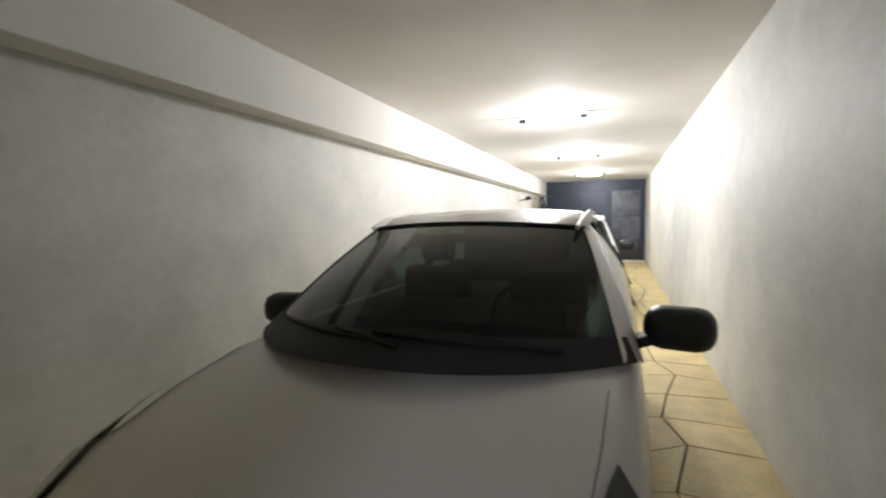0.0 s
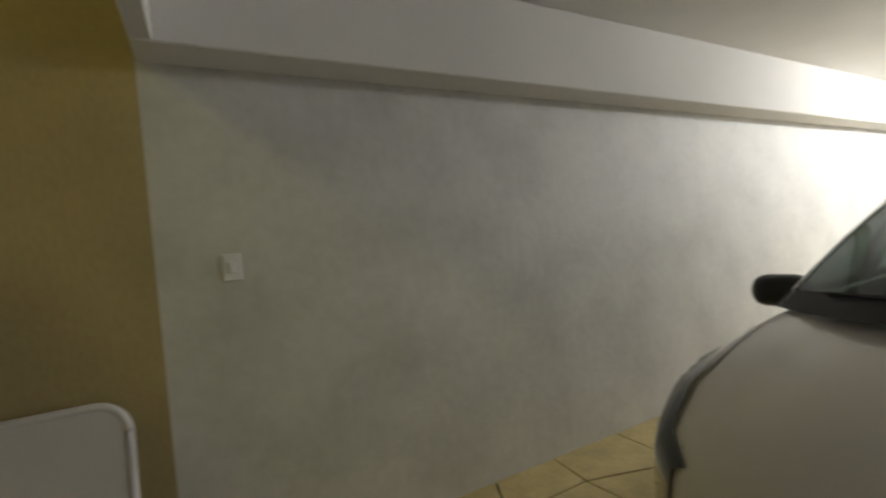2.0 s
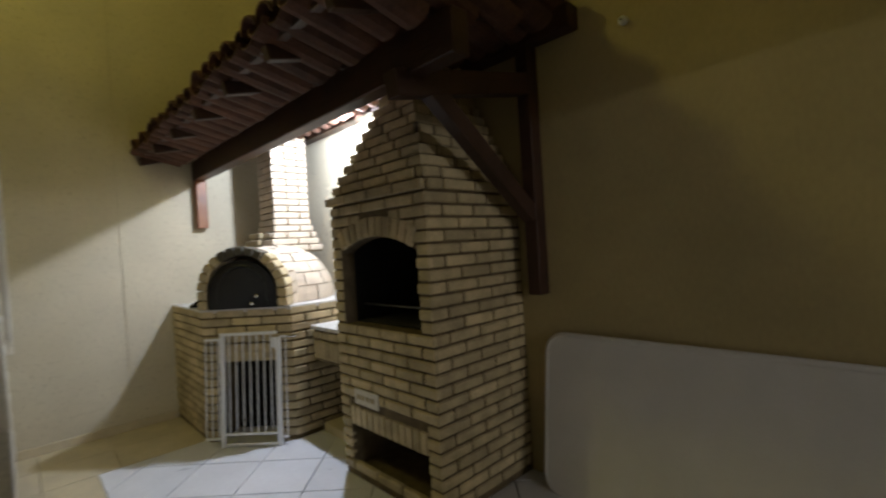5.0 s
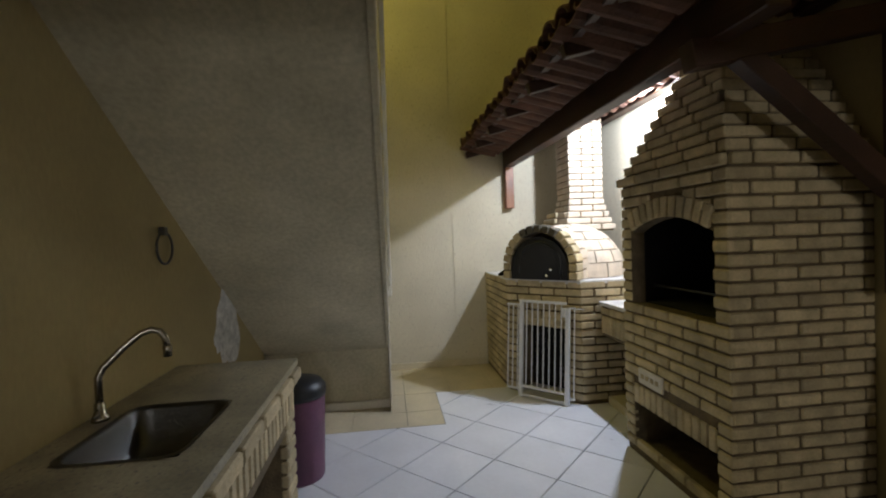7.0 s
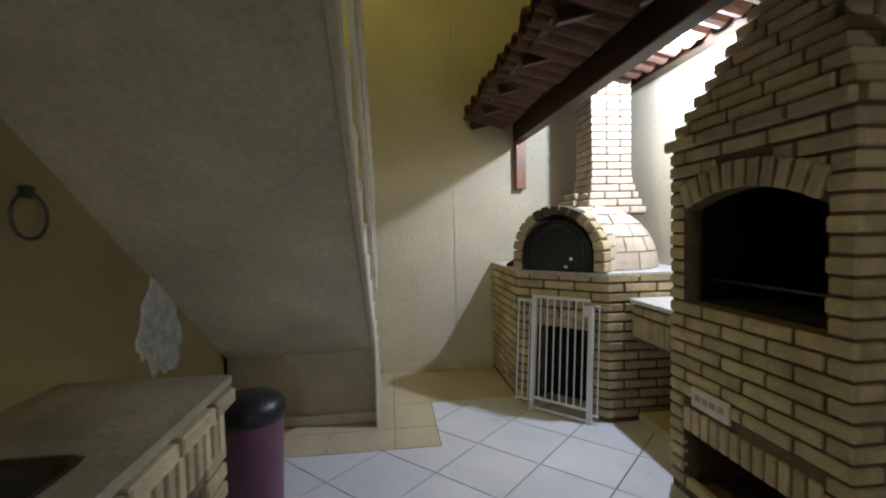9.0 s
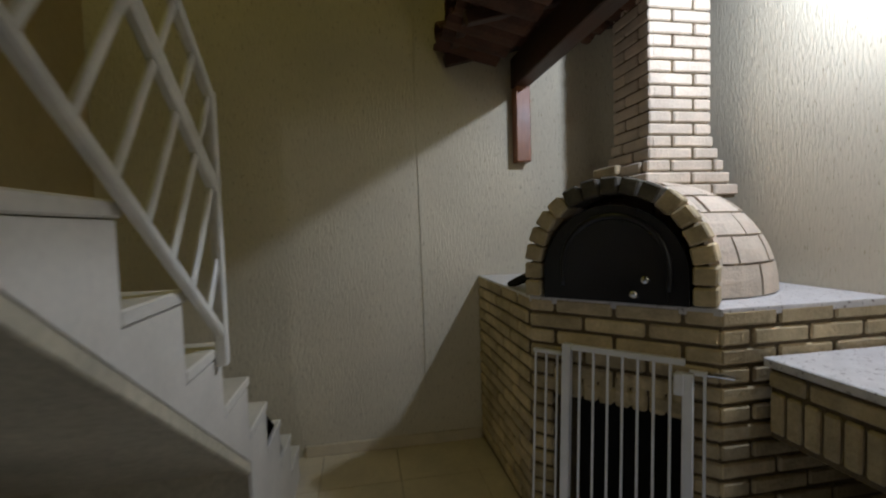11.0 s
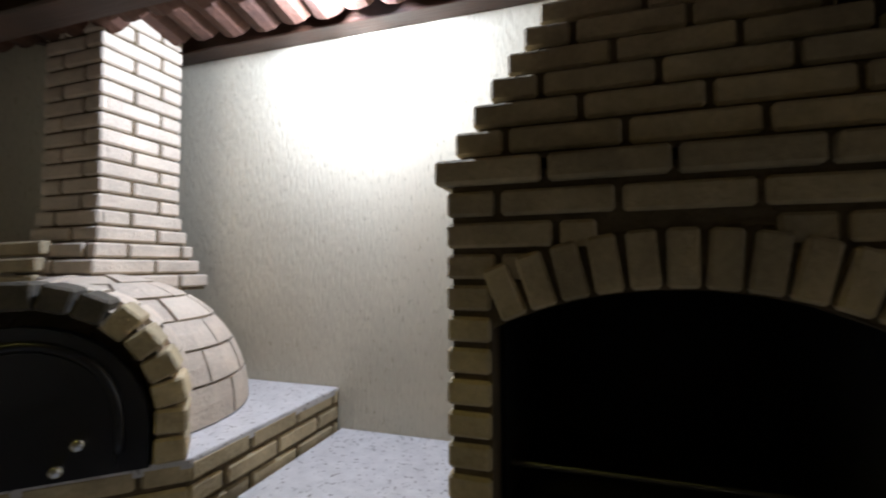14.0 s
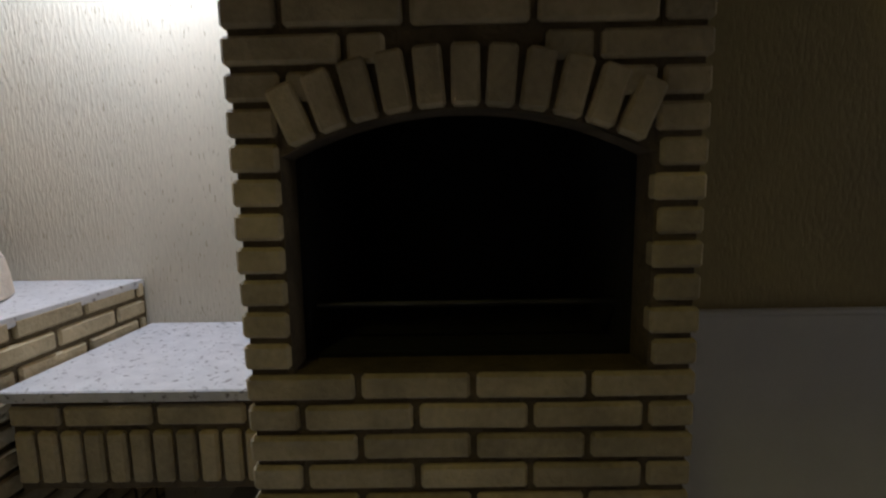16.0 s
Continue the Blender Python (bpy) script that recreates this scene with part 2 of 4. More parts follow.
def lathe(profile, sides=32):
    """A turned body from (radius, z) pairs."""
    b = bmesh.new()
    rings = [[b.verts.new((r * math.cos(k * math.tau / sides), r * math.sin(k * math.tau / sides), z)) for k in range(sides)] for r, z in profile]
    for r0, r1 in zip(rings, rings[1:]):
        for k in range(sides):
            b.faces.new((r0[k], r0[(k + 1) % sides], r1[(k + 1) % sides], r1[k]))
    b.faces.new(rings[0][::-1])
    b.faces.new(rings[-1])
    return b


BRICKS = {}


def brick_mesh(l, h, d, material=M_BRICK):
    key = (round(l, 3), round(h, 3), round(d, 3), material.name)
    if key not in BRICKS:
        b = box(-l / 2, -d / 2, -h / 2, l / 2, d / 2, h / 2, min(0.007, l / 5))
        BRICKS[key] = finish(b, "brick", material)
    return BRICKS[key]


def lay(parent, l, h, d, m, material=M_BRICK, name="brick"):
    ob = new(name, brick_mesh(l, h, d, material))
    ob.matrix_basis = m
    ob.parent = parent
    return ob


BL, BH, JT = 0.232, 0.055, 0.014
COURSE = BH + JT


def brick_run(parent, a, c, z, offset, out, material=M_BRICK, skip=None, h=BH):
    """One course of face bricks from a to c (plan points), in running bond. out: how far the bricks stand proud. skip: (from, to) along the run."""
    a, c = Vector(a), Vector(c)
    d = c - a
    total = d.length
    d.normalize()
    nrm = Vector((d.y, -d.x))
    rz = math.atan2(d.y, d.x)
    s = -offset
    while s < total - 0.01:
        s0, s1 = max(0, s), min(total, s + BL)
        pieces = [(s0, s1)]
        if skip:
            pieces = [(s0, min(s1, skip[0])), (max(s0, skip[1]), s1)]
        for p0, p1 in pieces:
            if p1 - p0 > 0.03:
                l = round(p1 - p0, 3)
                mid = a + d * (p0 + p1) / 2 + nrm * (out - 0.02 + random.uniform(-0.0025, 0.0025))
                lay(parent, l, h, 0.04, pose(mid.x, mid.y, z + h / 2, 0, random.uniform(-0.5, 0.5), math.degrees(rz)), material)
        s += BL + JT


# ---- setting ----
XG, YB, ZC, XE = 5.09, -3.45, 2.73, 22.0

XM = 2.66
b = box(-0.2, 0, -0.1, XM, 0.2, 5.6)
struct("wall_north_oven", b, M_YARD, "cream scratched plaster wall behind the oven", "wall")
b = box(XM, 0, -0.1, XG, 0.2, 5.6)
struct("wall_north_yard", b, M_TAN, "tan painted plaster wall beside the grill", "wall")
b = box(XG, 0, -0.1, XE + 0.2, 0.2, 5.6)
struct("wall_north_garage", b, M_GAR, "pale grey marbled garage wall with a ledge", "wall")
b = box(-0.2, YB, -0.1, 0, 0, 5.6)
struct("wall_west", b, M_YARD, "tall cream scratched plaster end wall", "wall")
b = box(-0.2, YB - 0.2, -0.1, XG, YB, 5.6)
struct("wall_south_yard", b, M_TAN, "tan stained wall behind the sink", "wall")
b = box(XG, YB - 0.2, -0.1, XE + 0.2, YB, 5.6)
struct("wall_south_garage", b, M_GAR, "pale grey marbled garage wall", "wall")
b = box(XE, YB, -0.1, XE + 0.2, 0, 5.6)
struct("wall_east", b, M_GAR, "garage end wall around the gate", "wall")
b = box(XG, YB, ZC, XE, 0, ZC + 0.2)
struct("ceiling_garage", b, M_CEIL, "white painted garage ceiling", "ceiling")
b = box(XG, YB, ZC + 0.2, XG + 0.2, 0, 5.6)
struct("wall_upper_storey", b, M_YARD, "beige upper storey wall above the garage mouth", "wall")
b = box(XG + 0.003, -0.215, 2.262, XE, -0.001, ZC - 0.001, 0.006)
struct("beam_trim", b, M_CEIL, "white beam along the garage wall under the ceiling", "beam")
# unseen lintel, added to keep the garage lamps off the upper yard
b = box(XG + 0.003, YB + 0.001, 2.264, XG + 0.08, -0.217, ZC - 0.001, 0.006)
struct("beam_trim_mouth", b, M_CEIL, "added white lintel across the garage mouth that shades the upper yard", "beam")
b = box(-0.2, YB - 0.2, -0.2, XE + 0.2, 0.2, -0.012)
struct("floor", b, M_GROUT, "grey grouted floor base under tiles and stone", "floor")

# stair flight: plastered soffit with stone steps, climbing from the end wall over the sink
YS, RUN, RISE, N = -2.41, 0.25, 0.18, 16
X0 = 0.23


def soffit(x):
    return 0.55 + 0.72 * (x - 1.17)


stairs = thing("staircase", "white stone staircase with a stained plaster soffit", "staircase", kind="structure")
b = bmesh.new()
out = [(1.10, 0.0), (1.10, 0.52), (1.17, 0.56)]
xt = X0 + RUN * N
out += [(xt, soffit(xt)), (XG, soffit(xt)), (XG, RISE * N - 0.02), (xt, RISE * N - 0.02)]
for i in range(N - 1, -1, -1):
    out += [(X0 + RUN * (i + 1) - 0.001 * i, RISE * (i + 1) - 0.03), (X0 + RUN * i, RISE * (i + 1) - 0.03)]
out += [(X0, 0.0)]
lo = [b.verts.new((x, YB, z)) for x, z in out]
hi = [b.verts.new((x, YS, z)) for x, z in out]
b.faces.new(lo)
b.faces.new(hi[::-1])
for i in range(len(out)):
    j = (i + 1) % len(out)
    b.faces.new((lo[i], hi[i], hi[j], lo[j]))
bmesh.ops.triangulate(b, faces=[f for f in b.faces if len(f.verts) > 4])
part("flight", b, M_STAIRP, stairs, "stained plaster flight and soffit")
for i in range(N):
    x0, z1 = X0 + RUN * i, RISE * (i + 1)
    part("tread", box(x0 - 0.02, YB + 0.001, z1 - 0.03, x0 + RUN, YS + 0.015, z1, 0.004), M_STEP, stairs)
    part("riser", box(x0 - 0.012, YB + 0.001, z1 - RISE, x0 + 0.001, YS + 0.008, z1 - 0.031, 0.002), M_STEP, stairs)
    b = bmesh.new()
    side = [(x0, max(0.0, soffit(x0) + 0.02)), (x0 + RUN, max(0.0, soffit(x0 + RUN) + 0.02)), (x0 + RUN, z1 - 0.033), (x0, z1 - 0.033)]
    if x0 < 1.0:
        side[0], side[1] = (x0, 0.0), (x0 + RUN, 0.0)
    f0, f1 = [b.verts.new((x, YS + 0.0005, z)) for x, z in side], [b.verts.new((x, YS + 0.012, z)) for x, z in side]
    b.faces.new(f0)
    b.faces.new(f1[::-1])
    for k in range(4):
        b.faces.new((f0[k], f0[(k + 1) % 4], f1[(k + 1) % 4], f1[k]))
    part("side_slab", b, M_STEP, stairs)
part("landing_slab", box(xt, YB + 0.001, RISE * N - 0.019, XG - 0.001, YS + 0.015, RISE * N + 0.012, 0.003), M_STEP, stairs)
b = bar((1.17, YS - 0.006, soffit(1.17)), (xt, YS - 0.006, soffit(xt)), 0.03, 0.035)
part("edge_bead", b, M_STAIRP, stairs, "chipped plaster edge bead")
part("skirting", box(1.10, YB + 0.003, 0, 1.125, YS - 0.002, 0.07, 0.004), M_STEP, stairs)

# railing on the open side of the stairs
rail = thing("stair_railing", "cream white painted steel stair railing with slanted bars", "railing", at=(X0, YS, 0))
sl = RISE / RUN


def on_rail(x, up):
    return (x - X0, 0.03, RISE + sl * (x - X0) + up)


xa, xb, UP = 1.53, 4.0, 0.62
part("bottom_rail", bar(on_rail(xa, 0.0), on_rail(xb, 0.0), 0.022, 0.024), M_RAIL, rail)
part("middle_rail", bar(on_rail(xa, 0.385), on_rail(xb, 0.385), 0.022, 0.045), M_RAIL, rail)
part("hand_rail", bar(on_rail(xa, UP), on_rail(xb, UP), 0.026, 0.026), M_RAIL, rail)
part("end_post", bar(on_rail(xa, -0.085), on_rail(xa, UP + 0.015), 0.03, 0.03), M_RAIL, rail)
part("end_post", bar(on_rail(xb, -0.2), on_rail(xb, UP + 0.015), 0.03, 0.03), M_RAIL, rail)
# bars square to the slope; those at the lower end stop at the post
k = xa + 0.095
while k < xb - 0.02:
    reach = min(1.0, (k - xa) / 0.29)
    part("baluster", bar(on_rail(k, 0.0), on_rail(k - 0.29 * reach, UP * reach), 0.012, 0.022), M_RAIL, rail)
    k += 0.098

# ---- brick grill ----
GX0, GX1, GY = 2.185, 3.14, -0.805
grill = thing("brick_grill", "cream face brick grill with an arched firebox", "grill", at=(0, 0, 0))
ZB = 1.012 - 14 * COURSE
for dims in ((GX0 + 0.012, GY + 0.012, 0.0, GX0 + 0.10, -0.002, 1.80),
             (GX1 - 0.10, GY + 0.012, 0.0, GX1 - 0.012, -0.002, 1.80),
             (GX0 + 0.10, -0.10, 0.0, GX1 - 0.10, -0.002, 1.80),
             (GX0 + 0.10, GY + 0.012, 0.42, GX1 - 0.10, -0.10, 1.0),
             (GX0 + 0.10, GY + 0.012, 0.0, GX1 - 0.10, -0.10, 0.06)):
    part("mortar_core", box(*dims), M_MORTAR, grill)
AX0, AX1, AZ, AC = 2.284, 3.036, 1.455, 1.545
half, rise_a = (AX1 - AX0) / 2, AC - AZ
R = (half * half + rise_a * rise_a) / (2 * rise_a)
acx, acz = (AX0 + AX1) / 2, AC - R
# front panel over the arch
b = bmesh.new()
pts = [(GX0 + 0.1, 1.80), (GX0 + 0.1, AZ)]
ang = math.asin(half / R)
pts += [(acx + R * math.sin(-ang + 2 * ang * i / 16), acz + R * math.cos(-ang + 2 * ang * i / 16)) for i in range(17)]
pts += [(GX1 - 0.1, AZ), (GX1 - 0.1, 1.80)]
f0 = [b.verts.new((x, GY + 0.014, z)) for x, z in pts]
f1 = [b.verts.new((x, GY + 0.10, z)) for x, z in pts]
for i in range(len(pts)):
    j = (i + 1) % len(pts)
    b.faces.new((f0[i], f0[j], f1[j], f1[i]))
b.faces.new(f0)
b.faces.new(f1[::-1])
bmesh.ops.triangulate(b, faces=[f for f in b.faces if len(f.verts) > 4])
part("arch_panel", b, M_MORTAR, grill)
for dims in ((GX0 + 0.101, GY + 0.102, 1.001, GX0 + 0.115, -0.101, 1.79),
             (GX1 - 0.115, GY + 0.102, 1.001, GX1 - 0.101, -0.101, 1.79),
             (GX0 + 0.115, -0.115, 1.001, GX1 - 0.115, -0.101, 1.79),
             (GX0 + 0.115, GY + 0.102, 1.001, GX1 - 0.115, -0.116, 1.012)):
    part("firebox_lining", box(*dims), M_SOOT_SHADE, grill, "sooty black firebox lining")
for dz, dy in ((0.10, 0.16),):
    part("skewer_rest", tube([(GX0 + 0.11, GY + dy, 1.012 + dz), (GX1 - 0.11, GY + dy, 1.012 + dz)], 0.008), M_STEEL, grill, "thin steel rest bar")
nv = 11
for i in range(nv):
    t = -ang * 0.93 + 2 * ang * 0.93 * (i + 0.5) / nv
    rr = R + 0.062
    lay(grill, 0.057, 0.118, 0.05, pose(acx + rr * math.sin(t), GY + 0.016, acz + rr * math.cos(t), 0, math.degrees(t)))
course = 0
z = ZB
while z < 1.80:
    off = 0.0 if course % 2 else (BL + JT) / 2
    in_fire = 1.0 < z < AZ
    in_arch = AZ - 0.01 <= z < AC + 0.10
    in_low = 0.06 < z < 0.34
    soldier = 0.34 <= z < 0.475
    skip = None
    if in_fire:
        skip = (AX0 - GX0, AX1 - GX0)
    elif in_arch:
        g = 0.0 if z < AC - 0.02 else (0.10 if z < AC + 0.06 else 0.22)
        skip = (AX0 - GX0 + g, AX1 - GX0 - g)
    elif in_low or soldier:
        skip = (0.10, GX1 - GX0 - 0.10)
    proud = 0.022 if 1.77 < z else 0.0
    brick_run(grill, (GX0 - proud, GY), (GX1 + proud, GY), z, off, proud, skip=skip)
    off2 = BL / 2 + JT - off * 0.98
    brick_run(grill, (GX1, GY + 0.02), (GX1, -0.01), z, off2, proud)
    brick_run(grill, (GX0, -0.01), (GX0, GY + 0.02), z, off2, proud)
    course += 1
    z = ZB + course * COURSE
for i in range(12):
    lay(grill, 0.055, 0.125, 0.04, pose(GX0 + 0.133 + i * 0.0627, GY + 0.02, 0.41))
# stepped hood that narrows to the flue
inset = 0.0
for k in range(13):
    z = ZB + (26 + k) * COURSE
    inset = min(0.036 * (k + 0.45), 0.33)
    x0, x1, y0 = GX0 + inset, GX1 - inset, GY + inset * 0.75
    part("hood_core", box(x0 + 0.012, y0 + 0.012, z - JT, x1 - 0.012, -0.003, z + COURSE - JT - 0.001), M_MORTAR, grill)
    off = 0.0 if k % 2 else (BL + JT) / 2
    brick_run(grill, (x0, y0), (x1, y0), z, off, 0.0)
    brick_run(grill, (x1, y0 + 0.02), (x1, -0.01), z, off, 0.0)
    brick_run(grill, (x0, -0.01), (x0, y0 + 0.02), z, off, 0.0)
part("name_plate", box(2.37, GY - 0.012, 0.50, 2.62, GY + 0.002, 0.60, 0.004), M_STEP, grill, "small pale plate with worn lettering")
for i in range(4):
    part("plate_mark", box(2.40 + i * 0.05, GY - 0.014, 0.535, 2.435 + i * 0.05, GY - 0.011, 0.565), M_BRICK, grill)

# ---- granite counter between oven and grill ----
counter = thing("brick_counter", "brick counter with soldier course under a granite top", "counter", at=(0, 0, 0))
CX0, CX1, CY = 1.458, GX0 - 0.003, -0.61
part("core", box(CX0, CY + 0.015, 0.60, CX1, -0.003, 0.853), M_MORTAR, counter)
brick_run(counter, (CX0, CY), (CX1, CY), 0.785, 0.1, 0.0)
for i in range(12):
    lay(counter, 0.05, 0.145, 0.04, pose(CX0 + 0.03 + i * 0.0615, CY + 0.02, 0.695))
part("ledge", box(CX0 + 0.40, CY + 0.04, 0.32, CX1, -0.003, 0.36, 0.004), M_STEP, counter, "low concrete shelf")
part("plinth", box(CX0, CY + 0.05, 0.0, CX1, -0.003, 0.07, 0.004), M_TILEB, counter)
top = box(CX0 - 0.01, CY - 0.012, 0.856, CX1, -0.002, 0.888, 0.004)
tagged(new("granite_worktop", finish(top, "granite_worktop", M_GRANITE)), "speckled white granite worktop beside the oven", "worktop")

# ---- corner pizza oven ----
oven = thing("pizza_oven", "domed brick pizza oven on a brick plinth", "oven", at=(0, 0, 0))
PA, PB = (0.905, -1.28), (1.437, -0.775)
ZP = 1.064
outline = [(0.002, -0.002), (0.002, -1.268), (PA[0] - 0.005, PA[1] + 0.012), (PB[0] - 0.012, PB[1] + 0.006), (1.428, -0.002)]
dv = Vector((PB[0] - PA[0], PB[1] - PA[1]))
flen = dv.length
dv.normalize()
fn = Vector((dv.y, -dv.x))


def on_front(s, out, z):
    p = Vector(PA) + dv * s + fn * out
    return (p.x, p.y, z)


b = bmesh.new()
inner = 0.5


def slab(outl, z0, z1, bm):
    merge(bm, prism(outl, z0, z1))


fp = [on_front(s, -0.012, 0)[:2] for s in (0.10, flen - 0.12)]
bp = [on_front(s, -inner, 0)[:2] for s in (0.10, flen - 0.12)]
slab([outline[0], outline[1], outline[2], fp[0], bp[0]], 0, ZP - 0.03, b)
slab([fp[1], outline[3], outline[4], outline[0], bp[1]], 0, ZP - 0.03, b)
slab([bp[0], bp[1], outline[0]], 0, ZP - 0.03, b)
slab([fp[0], fp[1], bp[1], bp[0]], 0.70, ZP - 0.03, b)
part("plinth_core", b, M_MORTAR, oven)
# near-black sheet across the niche, its depth's shade put into the colour
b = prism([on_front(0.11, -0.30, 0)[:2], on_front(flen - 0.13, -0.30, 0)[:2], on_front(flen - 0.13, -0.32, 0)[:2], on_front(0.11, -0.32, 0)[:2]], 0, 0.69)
part("niche_shade_sheet", b, M_SOOT_SHADE, oven, "near-black sheet for the shade inside the wood store niche")
b = prism([(0.003, -0.003), (0.003, -1.275), (PA[0], PA[1] + 0.004), (PB[0] - 0.002, PB[1]), (1.436, -0.003)], ZP - 0.029, ZP, 0.003)
part("hearth_slab", b, M_GRANITE, oven, "pale mortar-washed hearth slab")
for k in range(16):
    z = ZP - 0.008 - (k + 1) * COURSE + JT
    if z < 0:
        break
    off = 0.0 if k % 2 else (BL + JT) / 2
    skip = (0.10, flen - 0.12) if z < 0.63 else None
    brick_run(oven, PA, PB, z, off, 0.0, skip=skip)
    brick_run(oven, (0.01, PA[1]), PA, z, BL / 2 - off * 0.9, 0.0)
    brick_run(oven, PB, (PB[0], -0.01), z, BL / 2 - off * 0.9, 0.0)
for i in range(8):
    p = on_front(0.135 + i * 0.064, -0.02, 0.66)
    lay(oven, 0.055, 0.12, 0.04, pose(p[0], p[1], 0.70, 0, 0, math.degrees(math.atan2(dv.y, dv.x))))
# dome: brick shell, swept from the mouth arch back to a rounded end
mid = flen / 2 - 0.008
DW, DS = 0.355, 0.13
turn = math.degrees(math.atan2(dv.y, dv.x))
base_m = Matrix.Translation(on_front(mid, 0, ZP)) @ pose(0, 0, 0, 0, 0, turn)


def arch_point(a, r, stilt=DS):
    """Point of a stilted arch: a runs 0..1 from one foot over the crown to the other."""
    arc = math.pi * r
    total = arc + 2 * stilt
    s = a * total
    if s < stilt:
        return (-r, s)
    if s > total - stilt:
        return (r, total - s)
    t = (s - stilt) / r
    return (-r * math.cos(t), stilt + r * math.sin(t))


b = bmesh.new()
rings = []
for d in (0.0, 0.45):
    rings.append([b.verts.new((x, d, z)) for x, z in (arch_point(i / 24, DW - 0.02) for i in range(25))])
for i in range(24):
    b.faces.new((rings[0][i], rings[0][i + 1], rings[1][i + 1], rings[1][i]))
part("mouth_core", moved(b, base_m), M_WASH, oven, smooth=True)
DCX, DCY, DR0, DH = 0.76, -0.585, 0.525, 0.505


def dome_point(lon, lat, r):
    k = r / DR0
    return Vector((DCX + r * math.cos(lat) * math.cos(lon), DCY + r * math.cos(lat) * math.sin(lon), ZP + DH * k * math.sin(lat) ** 0.92))


b = bmesh.new()
rings = [[b.verts.new(dome_point(k * math.tau / 36, math.radians(lat), DR0 - 0.018)) for k in range(36)] for lat in (0, 15, 30, 45, 60, 75, 86)]
for r0, r1 in zip(rings, rings[1:]):
    for k in range(36):
        b.faces.new((r0[k], r0[(k + 1) % 36], r1[(k + 1) % 36], r1[k]))
b.faces.new(rings[-1])
part("dome_core", b, M_WASH, oven, smooth=True)


def patch(fn, r0, r1):
    """A curved brick over fn(u, v, r), u and v from 0 to 1."""
    b = bmesh.new()
    grid = [[[b.verts.new(fn(u / 2, v / 2, r)) for v in range(3)] for u in range(3)] for r in (r0, r1)]
    for r in (0, 1):
        for u in range(2):
            for v in range(2):
                b.faces.new((grid[r][u][v], grid[r][u + 1][v], grid[r][u + 1][v + 1], grid[r][u][v + 1]))
    edge = [(0, 0), (1, 0), (2, 0), (2, 1), (2, 2), (1, 2), (0, 2), (0, 1)]
    for e in range(8):
        (u0, v0), (u1, v1) = edge[e], edge[(e + 1) % 8]
        b.faces.new((grid[0][u0][v0], grid[0][u1][v1], grid[1][u1][v1], grid[1][u0][v0]))
    return b


NL = 6
for c in range(NL):
    l0, l1 = math.radians(c * 13.8 + 0.5), math.radians(c * 13.8 + 13.2)
    count = max(6, round(math.tau * DR0 * math.cos(l0) / 0.215))
    for k in range(count):
        w0 = (k + (c % 2) * 0.5) * math.tau / count + 0.3
        g = 0.006 / (DR0 * math.cos(l0))
        jut = random.uniform(-0.003, 0.004)
        b = patch(lambda u, v, r: dome_point(w0 + g + (math.tau / count - 2 * g) * u, l0 + (l1 - l0) * v, r), DR0 - 0.03, DR0 + jut)
        part("brick", b, M_BRICK_PALE, oven)
nrow = 15
for i in range(nrow):
    a0, a1 = (i + 0.07) / nrow, (i + 0.93) / nrow
    for d0, d1 in ((0.115, 0.29),):
        def barrel(u, v, r):
            x, z = arch_point(a0 + (a1 - a0) * u, r)
            return Vector((x, d0 + (d1 - d0) * v, z))
        part("brick", moved(patch(barrel, DW - 0.03, DW + random.uniform(-0.003, 0.003)), base_m), M_BRICK_PALE, oven)
# rough mouth arch
na = 17
for i in range(na):
    a = (i + 0.5) / na
    x, z = arch_point(a, 0.325)
    x2, z2 = arch_point(min(1, a + 0.01), 0.325)
    x1, z1 = arch_point(max(0, a - 0.01), 0.325)
    tilt = -math.degrees(math.atan2(z2 - z1, x2 - x1))
    j = random.uniform(-0.008, 0.008)
    lay(oven, 0.066, 0.075 + j, 0.14, base_m @ pose(x, 0.035 + j, z + 0.004, 0, tilt + random.uniform(-3, 3), 0), M_BRICK_SOOT if 6 <= i <= 10 else M_BRICK)
# iron door
DR = 0.276


def arch_plate(r, stilt, y0, y1, n=20):
    b = bmesh.new()
    pts = [arch_point(i / n, r, stilt) for i in range(n + 1)]
    f0 = [b.verts.new((x, y0, z)) for x, z in pts]
    f1 = [b.verts.new((x, y1, z)) for x, z in pts]
    b.faces.new(f0)
    b.faces.new(f1[::-1])
    for i in range(n + 1):
        j = (i + 1) % (n + 1)
        b.faces.new((f0[i], f0[j], f1[j], f1[i]))
    return b


door = part("oven_door", moved(arch_plate(DR, 0.105, -0.025, 0.02), base_m @ pose(0, 0, 0.004)), M_BLACK, oven, "black arched iron oven door")
pts = [arch_point(i / 24, DR - 0.075, 0.12) for i in range(25)]
part("door_rim", moved(tube([(x + 0.01, -0.028, z + 0.02) for x, z in pts if z > 0.02], 0.013, 8), base_m), M_BLACK, door, smooth=True)
part("door_leaf", moved(arch_plate(DR - 0.08, 0.11, -0.034, -0.024), base_m @ pose(0.01, 0, 0.02)), M_BLACK, door)
for hx, hz in ((0.135, 0.10), (0.095, 0.045)):
    b = lathe([(0.006, 0), (0.006, 0.02), (0.014, 0.024), (0.017, 0.034), (0.012, 0.044), (0.002, 0.046)], 14)
    part("door_knob", moved(b, base_m @ pose(hx, -0.03, hz, 90)), M_CHROME, door, "small chrome knob", smooth=True)
